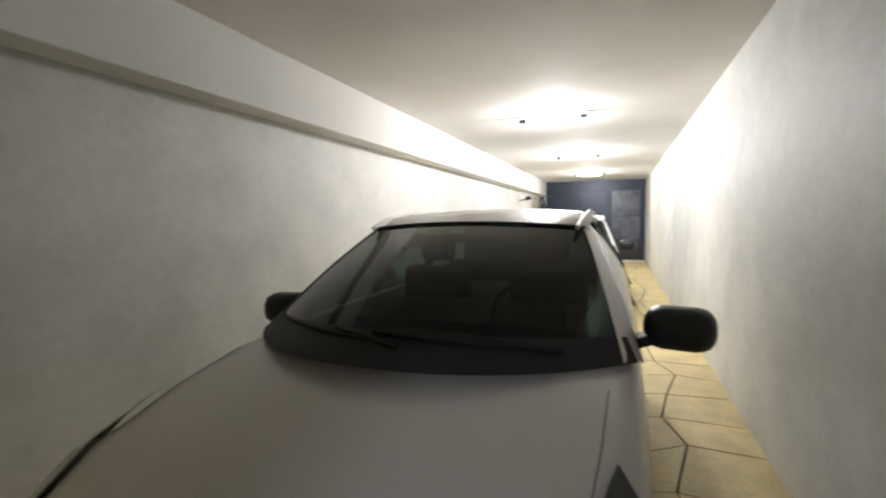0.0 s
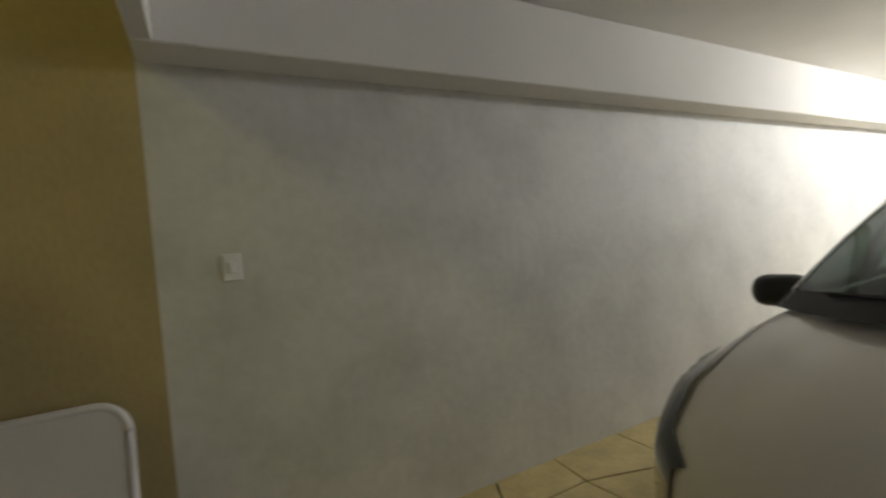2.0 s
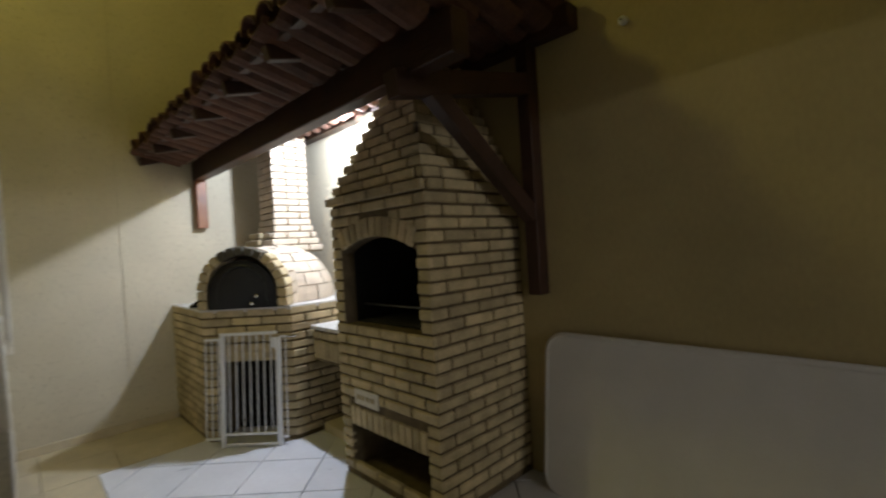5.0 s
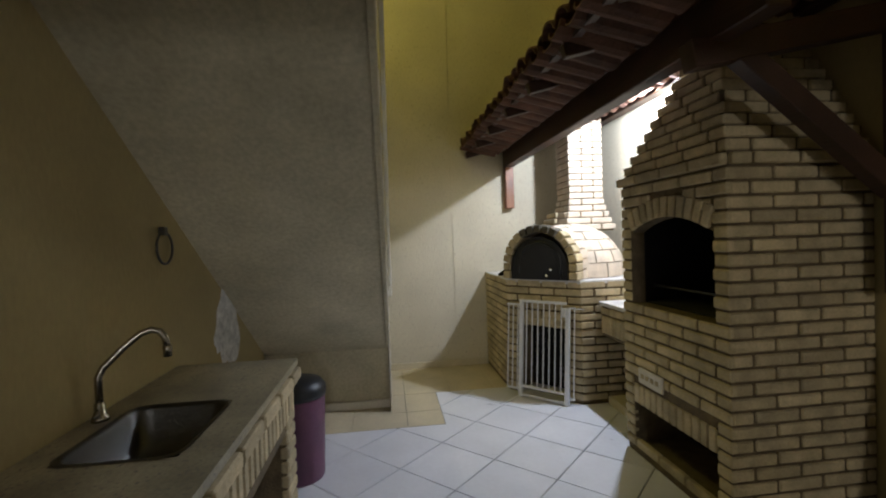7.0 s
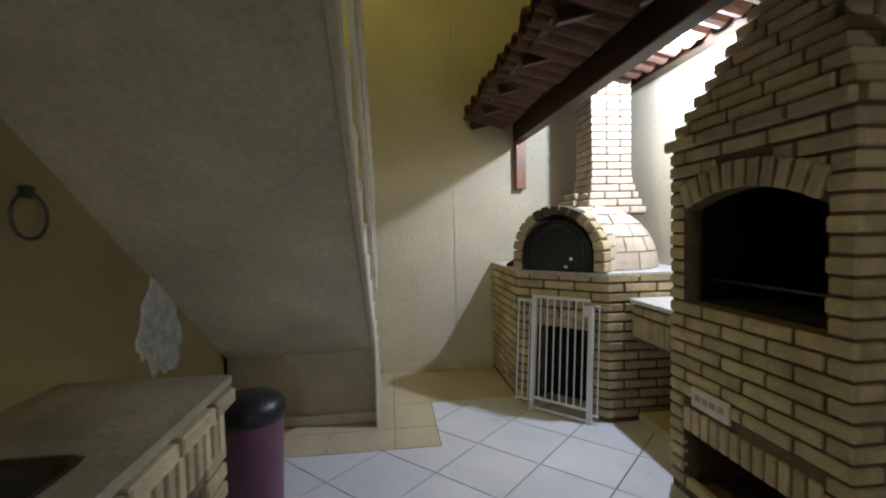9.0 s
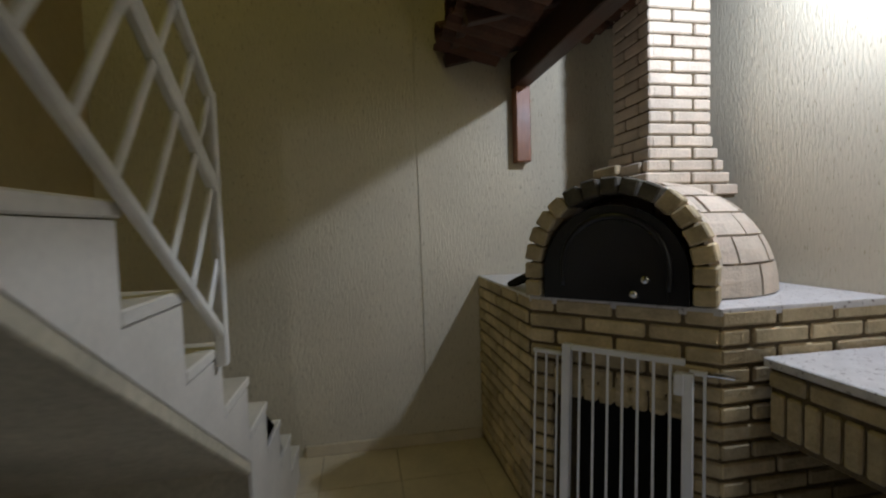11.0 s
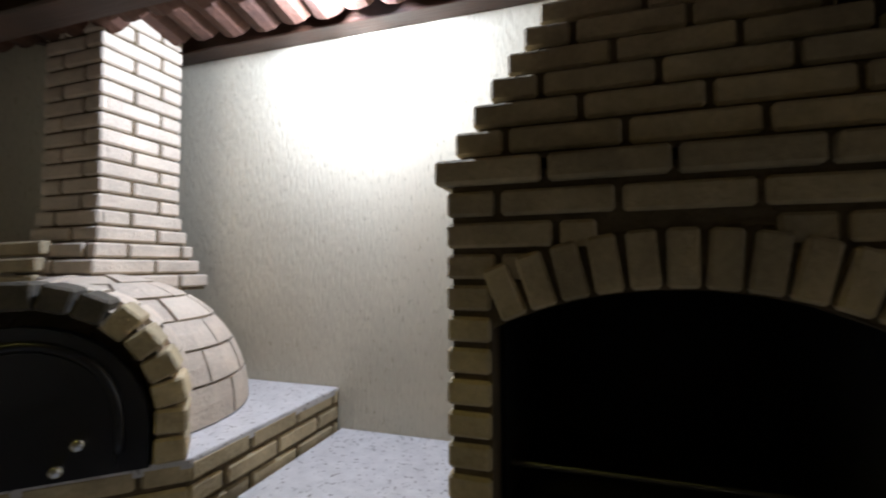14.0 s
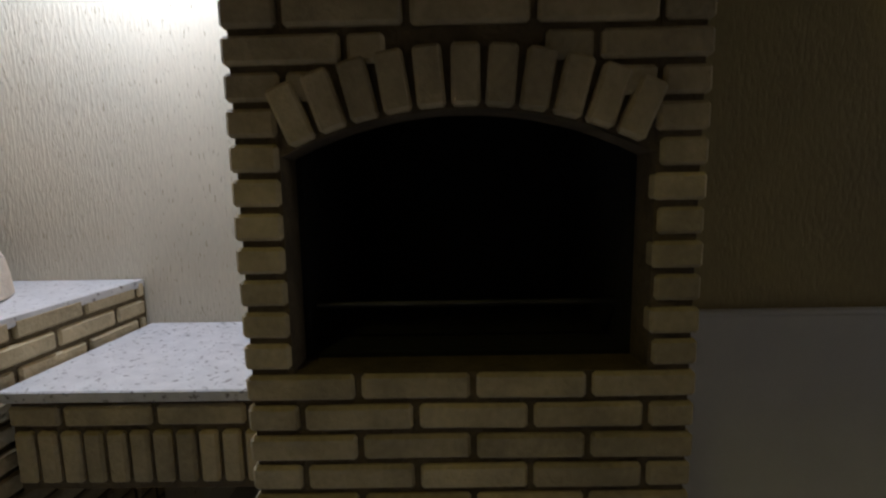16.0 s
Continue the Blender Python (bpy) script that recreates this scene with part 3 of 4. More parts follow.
# chimney
HX0, HX1, HY0, HY1 = 0.36, 0.70, -0.535, -0.175
zc = ZP + 0.44
k = 0
while zc < 2.80:
    flare = (0.085, 0.06, 0.04, 0.022, 0.01)[k] if k < 5 else 0.0
    part("chimney_core", box(HX0 - flare + 0.012, HY0 - flare + 0.012, zc - JT, HX1 + flare - 0.012, HY1 + flare - 0.012, zc + COURSE * 0.93 - JT), M_MORTAR, oven)
    off = 0.0 if k % 2 else (BL + JT) / 2
    for p, q in (((HX0 - flare, HY0 - flare), (HX1 + flare, HY0 - flare)), ((HX1 + flare, HY0 - flare + 0.02), (HX1 + flare, HY1 + flare))):
        brick_run(oven, p, q, zc, off, 0.0, M_BRICK_PALE)
    zc += COURSE * 0.93
    k += 1
for bx, by, bz, l in ((0.36, -0.600, 1.535, 0.28), (0.37, -0.595, 1.602, 0.26), (0.40, -0.575, 1.668, 0.20)):
    lay(oven, l, 0.055, 0.10, pose(bx, by, bz, 2, -2, 8))
# flake of broken tile on the hearth
b = prism([(-0.17, -0.08), (0.08, -0.08), (0.16, 0.03), (0.03, 0.11), (-0.10, 0.04)], 0, 0.035, 0.006)
ob = new("broken_tile", finish(moved(b, pose(0.68, -1.13, 1.125, 4, -24, 25)), "broken_tile", M_SOOT_SHADE))
tagged(ob, "dark broken roof tile lying on the oven plinth", "tile")

# ---- lean-to roof ----
EY, RX = -1.53, 3.62


def roof_z(y):
    return 2.84 + 0.26 * y


roof = thing("lean_to_roof", "dark timber lean-to roof with clay tiles over the grill", "roof", at=(0, 0, 0))
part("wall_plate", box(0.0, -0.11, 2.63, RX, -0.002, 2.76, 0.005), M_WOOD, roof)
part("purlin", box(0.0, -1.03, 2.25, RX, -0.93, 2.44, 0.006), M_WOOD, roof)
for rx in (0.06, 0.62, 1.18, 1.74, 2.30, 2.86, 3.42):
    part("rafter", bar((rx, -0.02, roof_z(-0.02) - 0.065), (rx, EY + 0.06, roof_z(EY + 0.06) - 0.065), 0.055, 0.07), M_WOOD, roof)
for i in range(5):
    y = -0.1 - i * 0.33
    part("batten", box(0.0, y - 0.025, roof_z(y) - 0.034, RX, y + 0.02, roof_z(y) - 0.008, 0.003), M_WOOD, roof)
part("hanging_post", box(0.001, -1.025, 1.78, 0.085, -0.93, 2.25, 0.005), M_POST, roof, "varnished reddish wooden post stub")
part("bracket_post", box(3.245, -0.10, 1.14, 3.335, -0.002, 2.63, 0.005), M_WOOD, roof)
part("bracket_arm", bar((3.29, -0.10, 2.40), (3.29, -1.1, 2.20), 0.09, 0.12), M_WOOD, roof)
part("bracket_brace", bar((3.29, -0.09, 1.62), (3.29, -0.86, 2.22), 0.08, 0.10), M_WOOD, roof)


def tile_mesh(l, r):
    b = bmesh.new()
    n = 6
    rows = []
    for rad in (r, r - 0.012):
        rows.append([[b.verts.new((rad * math.cos(math.pi * i / n), y, rad * math.sin(math.pi * i / n) * 0.75)) for i in range(n + 1)] for y in (0, l)])
    for rr in rows:
        for i in range(n):
            b.faces.new((rr[0][i], rr[0][i + 1], rr[1][i + 1], rr[1][i]))
    for e in (0, 1):
        for i in range(n):
            b.faces.new((rows[0][e][i], rows[0][e][i + 1], rows[1][e][i + 1], rows[1][e][i]))
    return finish(b, "roof_tile", M_CLAY)


TILE = tile_mesh(0.40, 0.085)
tilt = math.degrees(math.atan(0.26))
for c in range(23):
    for r in range(5):
        y = EY + 0.02 + r * 0.31
        for cap in (0, 1):
            x = 0.09 + c * 0.155 + (0.0775 if cap else 0)
            if cap and c == 22:
                continue
            ob = new("roof_tile", TILE)
            ob.parent = roof
            jy = random.uniform(-0.02, 0.02)
            zt = roof_z(y) + (0.055 if cap else 0.065) + r * 0.001
            ob.matrix_basis = pose(x, y + jy, zt, tilt - 1.5, 0 if cap else 180, random.uniform(-1.5, 1.5))

# lamp under the roof
lamp = thing("bulb_lamp", "lit cool white bulb in a holder under the roof", "lamp", at=(1.58, -0.36, 2.69))
part("holder", lathe([(0.03, 0.0), (0.03, 0.04), (0.018, 0.045), (0.018, 0.075)], 16), M_WHITE, lamp).location = (0, 0, 0.0)
b = lathe([(0.004, -0.055), (0.02, -0.05), (0.03, -0.03), (0.026, -0.01), (0.014, 0.0)], 16)
bulb = part("bulb", b, M_BULB, lamp, "glowing bulb", smooth=True)
bulb.visible_shadow = False

# warm lamp on the upper storey wall
lamp = thing("wall_lamp", "lit warm yellow bulkhead lamp on the upper wall", "lamp", at=(1.4, YB, 5.0))
part("back_plate", box(-0.09, 0.001, -0.06, 0.09, 0.03, 0.06, 0.006), M_DARKP, lamp)
b = lathe([(0.004, -0.06), (0.05, -0.045), (0.06, 0), (0.05, 0.04), (0.03, 0.05)], 16)
part("globe", moved(b, pose(0, 0.085, 0)), M_BULB_Y, lamp, smooth=True).visible_shadow = False


# white switch plate on the garage wall
sw = thing("switch_plate", "white plastic switch plate on the garage wall", "switch", at=(5.375, 0, 1.385))
part("plate", box(-0.04, -0.010, -0.06, 0.04, -0.0005, 0.06, 0.004), M_WHITE, sw)
part("rocker", box(-0.014, -0.016, -0.025, 0.014, -0.009, 0.025, 0.003), M_WHITE, sw)

hook = thing("wall_insulator", "small white porcelain insulator on the wall", "insulator", at=(3.88, 0, 2.57))
b = lathe([(0.012, 0), (0.022, 0.012), (0.014, 0.022), (0.024, 0.034), (0.008, 0.044)], 16)
part("knob", moved(b, pose(0, 0, 0, 90)), M_WHITE, hook, smooth=True)
part("screw", tube([(0, -0.035, 0), (0, -0.055, 0.0)], 0.005, 8), M_STEEL, hook)

# folded plastic table leaning on the wall
def rounded_rect(w, h, r, n=6):
    pts = []
    for cx, cy, a in ((w - r, h - r, 0), (r, h - r, 90), (r, r, 180), (w - r, r, 270)):
        for i in range(n + 1):
            t = math.radians(a + 90 * i / n)
            pts.append((cx + r * math.cos(t), cy + r * math.sin(t)))
    return pts


table = thing("folding_table", "off-white plastic folding table leaning on the wall", "table", at=(3.33, -0.14, 0.002))
TW, TH = 1.625, 0.905
lean = pose(0, 0, 0, 90 - 7, 0, 0)
part("tabletop", moved(prism(rounded_rect(TW, TH, 0.11), -0.012, 0.022, 0.006), lean), M_PLASTIC, table)
b = tube([(x, y, 0.008) for x, y in rounded_rect(TW, TH, 0.11)] + [(TW, TH - 0.11, 0.008)], 0.019, 8)
part("edge_lip", moved(b, lean), M_PLASTIC, table, smooth=True)
for k in (0.25, 1.35):
    part("folded_leg", moved(tube([(k, 0.12, -0.028), (k, 0.78, -0.028)], 0.014, 8), lean), M_STEEL, table, "folded steel leg")

# child safety gate against the oven plinth
sg = thing("safety_gate", "white steel child safety gate leaning on the plinth", "gate", at=on_front(0.405, 0.10, 0.0))
gm = pose(0, 0, 0, 0, 0, turn) @ pose(0, 0, 0, -5, 0, 0)


def gpart(name, p0, p1, w, label=""):
    part(name, moved(bar(p0, p1, w, w, 0.003), gm), M_WHITE, sg, label)


GL, GR, GH = -0.225, 0.225, 0.882
gpart("frame_post", (GL, 0, 0.0), (GL, 0, GH), 0.036)
gpart("frame_post", (GR, 0, 0.0), (GR, 0, GH - 0.05), 0.036)
gpart("frame_sill", (GL, 0, 0.02), (GR, 0, 0.02), 0.022)
gpart("door_rail", (GL + 0.02, -0.006, 0.10), (GR - 0.02, -0.006, 0.10), 0.02)
gpart("door_rail", (GL + 0.02, -0.006, GH - 0.012), (GR - 0.01, -0.006, GH - 0.012), 0.024)
for i in range(7):
    x = GL + 0.056 + i * 0.056
    part("bar", moved(tube([(x, -0.006, 0.10), (x, -0.006, GH - 0.015)], 0.0055, 8), gm), M_WHITE, sg)
for side, n in ((-1, 3), (1, 1)):
    e0 = GL if side < 0 else GR
    for i in range(n):
        x = e0 + side * (0.05 + i * 0.05)
        part("extension_bar", moved(tube([(x, 0.02, 0.06), (x, 0.02, GH - 0.06)], 0.0055, 8), gm), M_WHITE, sg)
    for z in (0.06, GH - 0.05):
        gpart("extension_rail", (e0, 0.02, z), (e0 + side * (0.05 * n + 0.01), 0.02, z), 0.018)
part("latch", moved(box(GR - 0.045, -0.03, GH - 0.13, GR - 0.012, 0.02, GH - 0.05, 0.006), gm), M_WHITE, sg)
part("tension_bolt", moved(tube([(GR, 0.02, GH - 0.05), (GR + 0.14, 0.02, GH - 0.05)], 0.008, 8), gm), M_CHROME, sg, "threaded tension bolt")

# ---- sink counter under the stairs ----
SX0, SX1, SY, SZ = 2.70, 4.60, -2.87, 0.88
sc_ = thing("sink_counter", "brick sink counter with stained ochre-grey granite top", "counter", at=(0, 0, 0))
b = bmesh.new()
bx0, bx1, by0, by1 = 3.27, 3.72, -3.34, -3.00
for x0, y0, x1, y1 in ((SX0 - 0.015, YB + 0.002, bx0, SY), (bx1, YB + 0.002, SX1, SY), (bx0, YB + 0.002, bx1, by0), (bx0, by1, bx1, SY)):
    box(x0, y0, SZ - 0.032, x1, y1, SZ, 0, b)
bmesh.ops.remove_doubles(b, verts=b.verts, dist=0.0005)
part("granite_top", b, M_GRANITE_Y, sc_, "stained grey granite top")
part("apron_core", box(SX0 + 0.015, SY - 0.12, 0.56, SX1, SY - 0.035, SZ - 0.034), M_MORTAR, sc_)
brick_run(sc_, (SX0, SY - 0.022), (SX1, SY - 0.022), SZ - 0.034 - 0.062, 0.06, 0.0)
for i in range(30):
    lay(sc_, 0.05, 0.15, 0.04, pose(SX0 + 0.03 + i * 0.0625, SY - 0.042, SZ - 0.19))
part("pier_core", box(SX0 + 0.012, YB + 0.003, 0.0, SX0 + 0.16, SY - 0.037, SZ - 0.034), M_MORTAR, sc_)
for k in range(12):
    z = SZ - 0.034 - 0.24 - k * COURSE
    if z < 0:
        break
    lay(sc_, 0.17, BH, 0.04, pose(SX0 + 0.085, SY - 0.042, z))
for k in range(12):
    z = SZ - 0.1 - k * COURSE
    if z > 0:
        brick_run(sc_, (SX0, SY - 0.03), (SX0, YB + 0.01), z, 0.1 * (k % 2), -0.0 - 0.03 + 0.03)
sink = thing("steel_sink", "stainless steel sink bowl set in the counter", "sink", at=((bx0 + bx1) / 2, (by0 + by1) / 2, SZ))
b = bmesh.new()
hw, hh = (bx1 - bx0) / 2, (by1 - by0) / 2
rings = []
for inset, z in ((-0.012, 0.003), (0.004, 0.003), (0.010, -0.01), (0.03, -0.12), (0.06, -0.15), (0.15, -0.155)):
    rings.append([b.verts.new((x - hw + inset, y - hh + inset, z)) for x, y in rounded_rect(2 * (hw - inset), 2 * (hh - inset), max(0.02, 0.06 - inset * 0.2), 4)])
for r0, r1 in zip(rings, rings[1:]):
    n = len(r0)
    for k in range(n):
        b.faces.new((r0[k], r0[(k + 1) % n], r1[(k + 1) % n], r1[k]))
b.faces.new(rings[-1])
part("bowl", b, M_STEEL, sink, smooth=True)
part("drain", moved(lathe([(0.04, 0), (0.04, 0.004), (0.028, 0.006), (0.01, 0.002)], 20), pose(0, 0, -0.154)), M_CHROME, sink, smooth=True)
tap = thing("gooseneck_tap", "dull chrome gooseneck tap on the sink counter", "tap", at=(3.38, -3.40, SZ))
part("base", lathe([(0.028, 0), (0.028, 0.012), (0.018, 0.02), (0.016, 0.06), (0.012, 0.065)], 18), M_TAP, tap, smooth=True)
neck = [(0, 0, 0.05), (0.0, 0.0, 0.15), (-0.008, 0.012, 0.18), (-0.035, 0.07, 0.245), (-0.055, 0.115, 0.285), (-0.068, 0.145, 0.295), (-0.078, 0.17, 0.285), (-0.083, 0.185, 0.26), (-0.084, 0.19, 0.22)]
part("spout", tube(neck, 0.0125, 12), M_TAP, tap, smooth=True)
part("nozzle", moved(lathe([(0.014, -0.03), (0.016, -0.005), (0.016, 0.01), (0.011, 0.012)], 14), pose(-0.084, 0.19, 0.22)), M_TAP, tap, smooth=True)
part("handle", tube([(0.02, 0.0, 0.04), (0.05, 0.02, 0.045), (0.085, 0.035, 0.04)], 0.008, 8), M_TAP, tap, smooth=True)

ring = thing("towel_ring", "tarnished metal towel ring on the wall", "towel ring", at=(2.80, YB, 1.47))
part("mount", box(-0.02, 0.001, 0.06, 0.02, 0.03, 0.10, 0.005), M_STEEL, ring)
part("ring", tube([(0.075 * math.sin(k * math.tau / 28), 0.02, 0.075 * math.cos(k * math.tau / 28)) for k in range(29)], 0.006, 8), M_STEEL, ring, smooth=True)

bn = thing("pedal_bin", "purple plastic bin with a dark rounded lid", "bin", at=(2.17, -2.98, 0.001))
part("body", lathe([(0.14, 0), (0.145, 0.01), (0.163, 0.50), (0.165, 0.52), (0.155, 0.52)], 36), M_PURPLE, bn, smooth=True)
part("lid", lathe([(0.17, 0.515), (0.173, 0.535), (0.17, 0.57), (0.14, 0.61), (0.07, 0.63), (0.004, 0.635)], 36), M_DARKP, bn, "dark domed lid", smooth=True)

# flaked plaster on the wall by the sink
b = bmesh.new()
rnd = random.Random(4)
n = 40
pts = []
for k in range(n):
    t = k * math.tau / n
    r = 1 + 0.14 * math.sin(3 * t + 1) + rnd.uniform(-0.14, 0.14)
    pts.append((0.20 * r * math.cos(t) * (1 - 0.45 * math.sin(t)), (0.33 if math.sin(t) > 0 else 0.26) * r * math.sin(t)))
f0 = [b.verts.new((x, 0.0, z)) for x, z in pts]
f1 = [b.verts.new((x * 0.93, 0.008, z * 0.93)) for x, z in pts]
b.faces.new(f1)
for k in range(n):
    b.faces.new((f0[k], f0[(k + 1) % n], f1[(k + 1) % n], f1[k]))
bmesh.ops.triangulate(b, faces=[f for f in b.faces if len(f.verts) > 4])
ob = new("plaster_patch", finish(moved(b, pose(1.97, YB + 0.001, 0.96)), "plaster_patch", M_PLASTERPATCH))
tagged(ob, "flaked white plaster patch on the wall by the sink", "plaster patch", kind="structure")

# seam and skirting on the end wall
b = tube([(0.004, -1.645 + 0.006 * math.sin(z * 2.1), z) for z in [0.35 + 0.2 * i for i in range(26)]], 0.0022, 6)
struct("trim_wall_seam", b, M_STAIRP, "thin painted cable run down the end wall", "cable")
b = box(0.001, YS + 0.02, 0.0, 0.018, -1.285, 0.07, 0.003)
struct("baseboard", b, M_TILEB, "beige tile baseboard on the end wall", "baseboard")

# ---- garage ----
def garage_lamp(x):
    gl = thing("ceiling_lamp", "lit white tube fitting across the garage ceiling", "lamp", "garage ceiling lamps", (x, -1.83, ZC - 0.002))
    part("base", box(-0.05, -0.40, -0.035, 0.05, 0.40, 0.0, 0.006), M_WHITE, gl)
    for y in (-0.36, 0.36):
        part("end_cap", box(-0.035, y - 0.05, -0.075, 0.035, y + 0.05, -0.036, 0.008), M_DARKP, gl, "dark end cap")
    t = part("tube", tube([(0, -0.31, -0.06), (0, 0.31, -0.06)], 0.03, 14), M_TUBE, gl, "glowing tube", smooth=True)
    t.visible_shadow = False
    return gl


first = garage_lamp(LAMP_X[0])
for lx in LAMP_X[1:]:
    copy_thing(first, pose(lx, -1.83, ZC - 0.002))

gate = thing("garage_gate", "blue-black steel garage gate with hazy panels", "gate", at=(XE, 0, 0))
part("frame", box(-0.06, -3.40, 0.06, -0.003, -0.25, ZC - 0.02, 0.01), M_GATEBLUE, gate)
for i in range(3):
    y = -3.25 + i * 0.98
    p = part("panel", box(-0.075, y, 0.75, -0.058, y + 0.86, 2.35, 0.006), M_GATEPANE if i == 0 else M_GATEBLUE, gate)
    part("panel_strip", box(-0.085, y + 0.02, 1.5, -0.074, y + 0.84, 1.53, 0.003), M_GATEBLUE, p)
part("kick_plate", box(-0.08, -3.38, 0.07, -0.058, -0.3, 0.55, 0.006), M_DARKP, gate)
part("sill", box(-0.12, -3.42, 0.0, 0.0, -0.2, 0.06, 0.005), M_STEP, gate)

# bicycles stored on hooks by the gate, and a wall camera
def bicycle(x):
    bk = thing("hung_bicycle", "dark bicycle hung on the garage wall", "bicycle", "hung bicycles", (x, -0.32, 1.75))
    for dx in (-0.42, 0.42):
        w = part("wheel", tube([(dx + 0.28 * math.cos(k * math.tau / 28), 0, 0.28 * math.sin(k * math.tau / 28)) for k in range(29)], 0.02, 6), M_RUBBER, bk, smooth=True)
        part("hub", tube([(dx, -0.04, 0), (dx, 0.04, 0)], 0.02, 8), M_STEEL, w)
    for p, q in (((-0.42, 0), (-0.05, -0.02)), ((-0.05, -0.02), (-0.14, 0.34)), ((-0.42, 0), (-0.12, 0.28)), ((-0.05, -0.02), (0.30, 0.30)), ((-0.12, 0.28), (0.29, 0.33)), ((0.42, 0), (0.28, 0.40))):
        part("frame_tube", tube([(p[0], 0, p[1]), (q[0], 0, q[1])], 0.016, 8), M_GATEBLUE, bk)
    part("saddle", box(-0.24, -0.06, 0.34, -0.04, 0.06, 0.38, 0.015), M_RUBBER, bk)
    part("handlebar", tube([(0.28, -0.28, 0.42), (0.28, 0.25, 0.42)], 0.012, 8), M_STEEL, bk)
    part("wall_hook", tube([(0.1, 0.0, 0.33), (0.1, 0.30, 0.36)], 0.01, 6), M_STEEL, bk)
    return bk


bicycle(20.6)
vc = thing("wall_camera", "small dark camera on a wall bracket", "camera", at=(18.6, -0.26, 1.98))
part("bracket", bar((0, 0.26, 0), (0, 0.04, 0.02), 0.03, 0.03), M_DARKP, vc)
part("housing", box(-0.14, -0.06, 0.0, 0.06, 0.06, 0.1, 0.02), M_DARKP, vc)
# ---- cars ----
STATIONS = ((0.0, 0.40, 0.34, 0.50, 0.55), (0.04, 0.60, 0.27, 0.58, 0.65), (0.14, 0.74, 0.23, 0.66, 0.75), (0.35, 0.81, 0.20, 0.755, 0.85), (0.65, 0.845, 0.19, 0.83, 0.93),
            (0.95, 0.86, 0.19, 0.885, 0.985), (1.2, 0.865, 0.19, 0.91, 0.99), (1.8, 0.868, 0.19, 0.935, 0.96), (2.8, 0.865, 0.19, 0.95, 0.96), (3.5, 0.84, 0.21, 0.95, 0.96),
            (3.8, 0.78, 0.26, 0.90, 0.93), (3.92, 0.66, 0.34, 0.80, 0.84))


def station(s):
    for a, c in zip(STATIONS, STATIONS[1:]):
        if a[0] <= s <= c[0]:
            k = (s - a[0]) / (c[0] - a[0])
            return [a[i] + (c[i] - a[i]) * k for i in range(1, 5)]
    return list(STATIONS[-1][1:])


SECTION = ((0.90, 0, 0.0), (0.985, 0, 0.18), (1.0, 0, 0.55), (0.985, 0, 0.86), (0.945, 0, 1.0), (0.86, 1, 0.45), (0.70, 1, 0.72), (0.45, 1, 0.90), (0.20, 1, 0.985), (0.0, 1, 1.0))


def hull(s, j, out=0.0):
    """A point of the half section at s along the car; j runs from the sill (0) to the middle of the bonnet (9)."""
    w, zb, zs, zt = station(s)
    i = min(int(j), 8)
    k = j - i

    def at(q):
        fw, mode, fz = SECTION[q]
        return Vector((w * fw, zb + (zs - zb) * fz if mode == 0 else zs + (zt - zs) * fz))
    p = at(i).lerp(at(i + 1), k)
    return Vector((s, p.x + (out if j < 4.2 else out * 0.4), p.y + (out * 0.7 if j > 3 else 0)))


def loft(rows):
    b = bmesh.new()
    vs = [[b.verts.new(p) for p in r] for r in rows]
    for r0, r1 in zip(vs, vs[1:]):
        for k in range(len(r0) - 1):
            b.faces.new((r0[k], r0[k + 1], r1[k + 1], r1[k]))
    return b


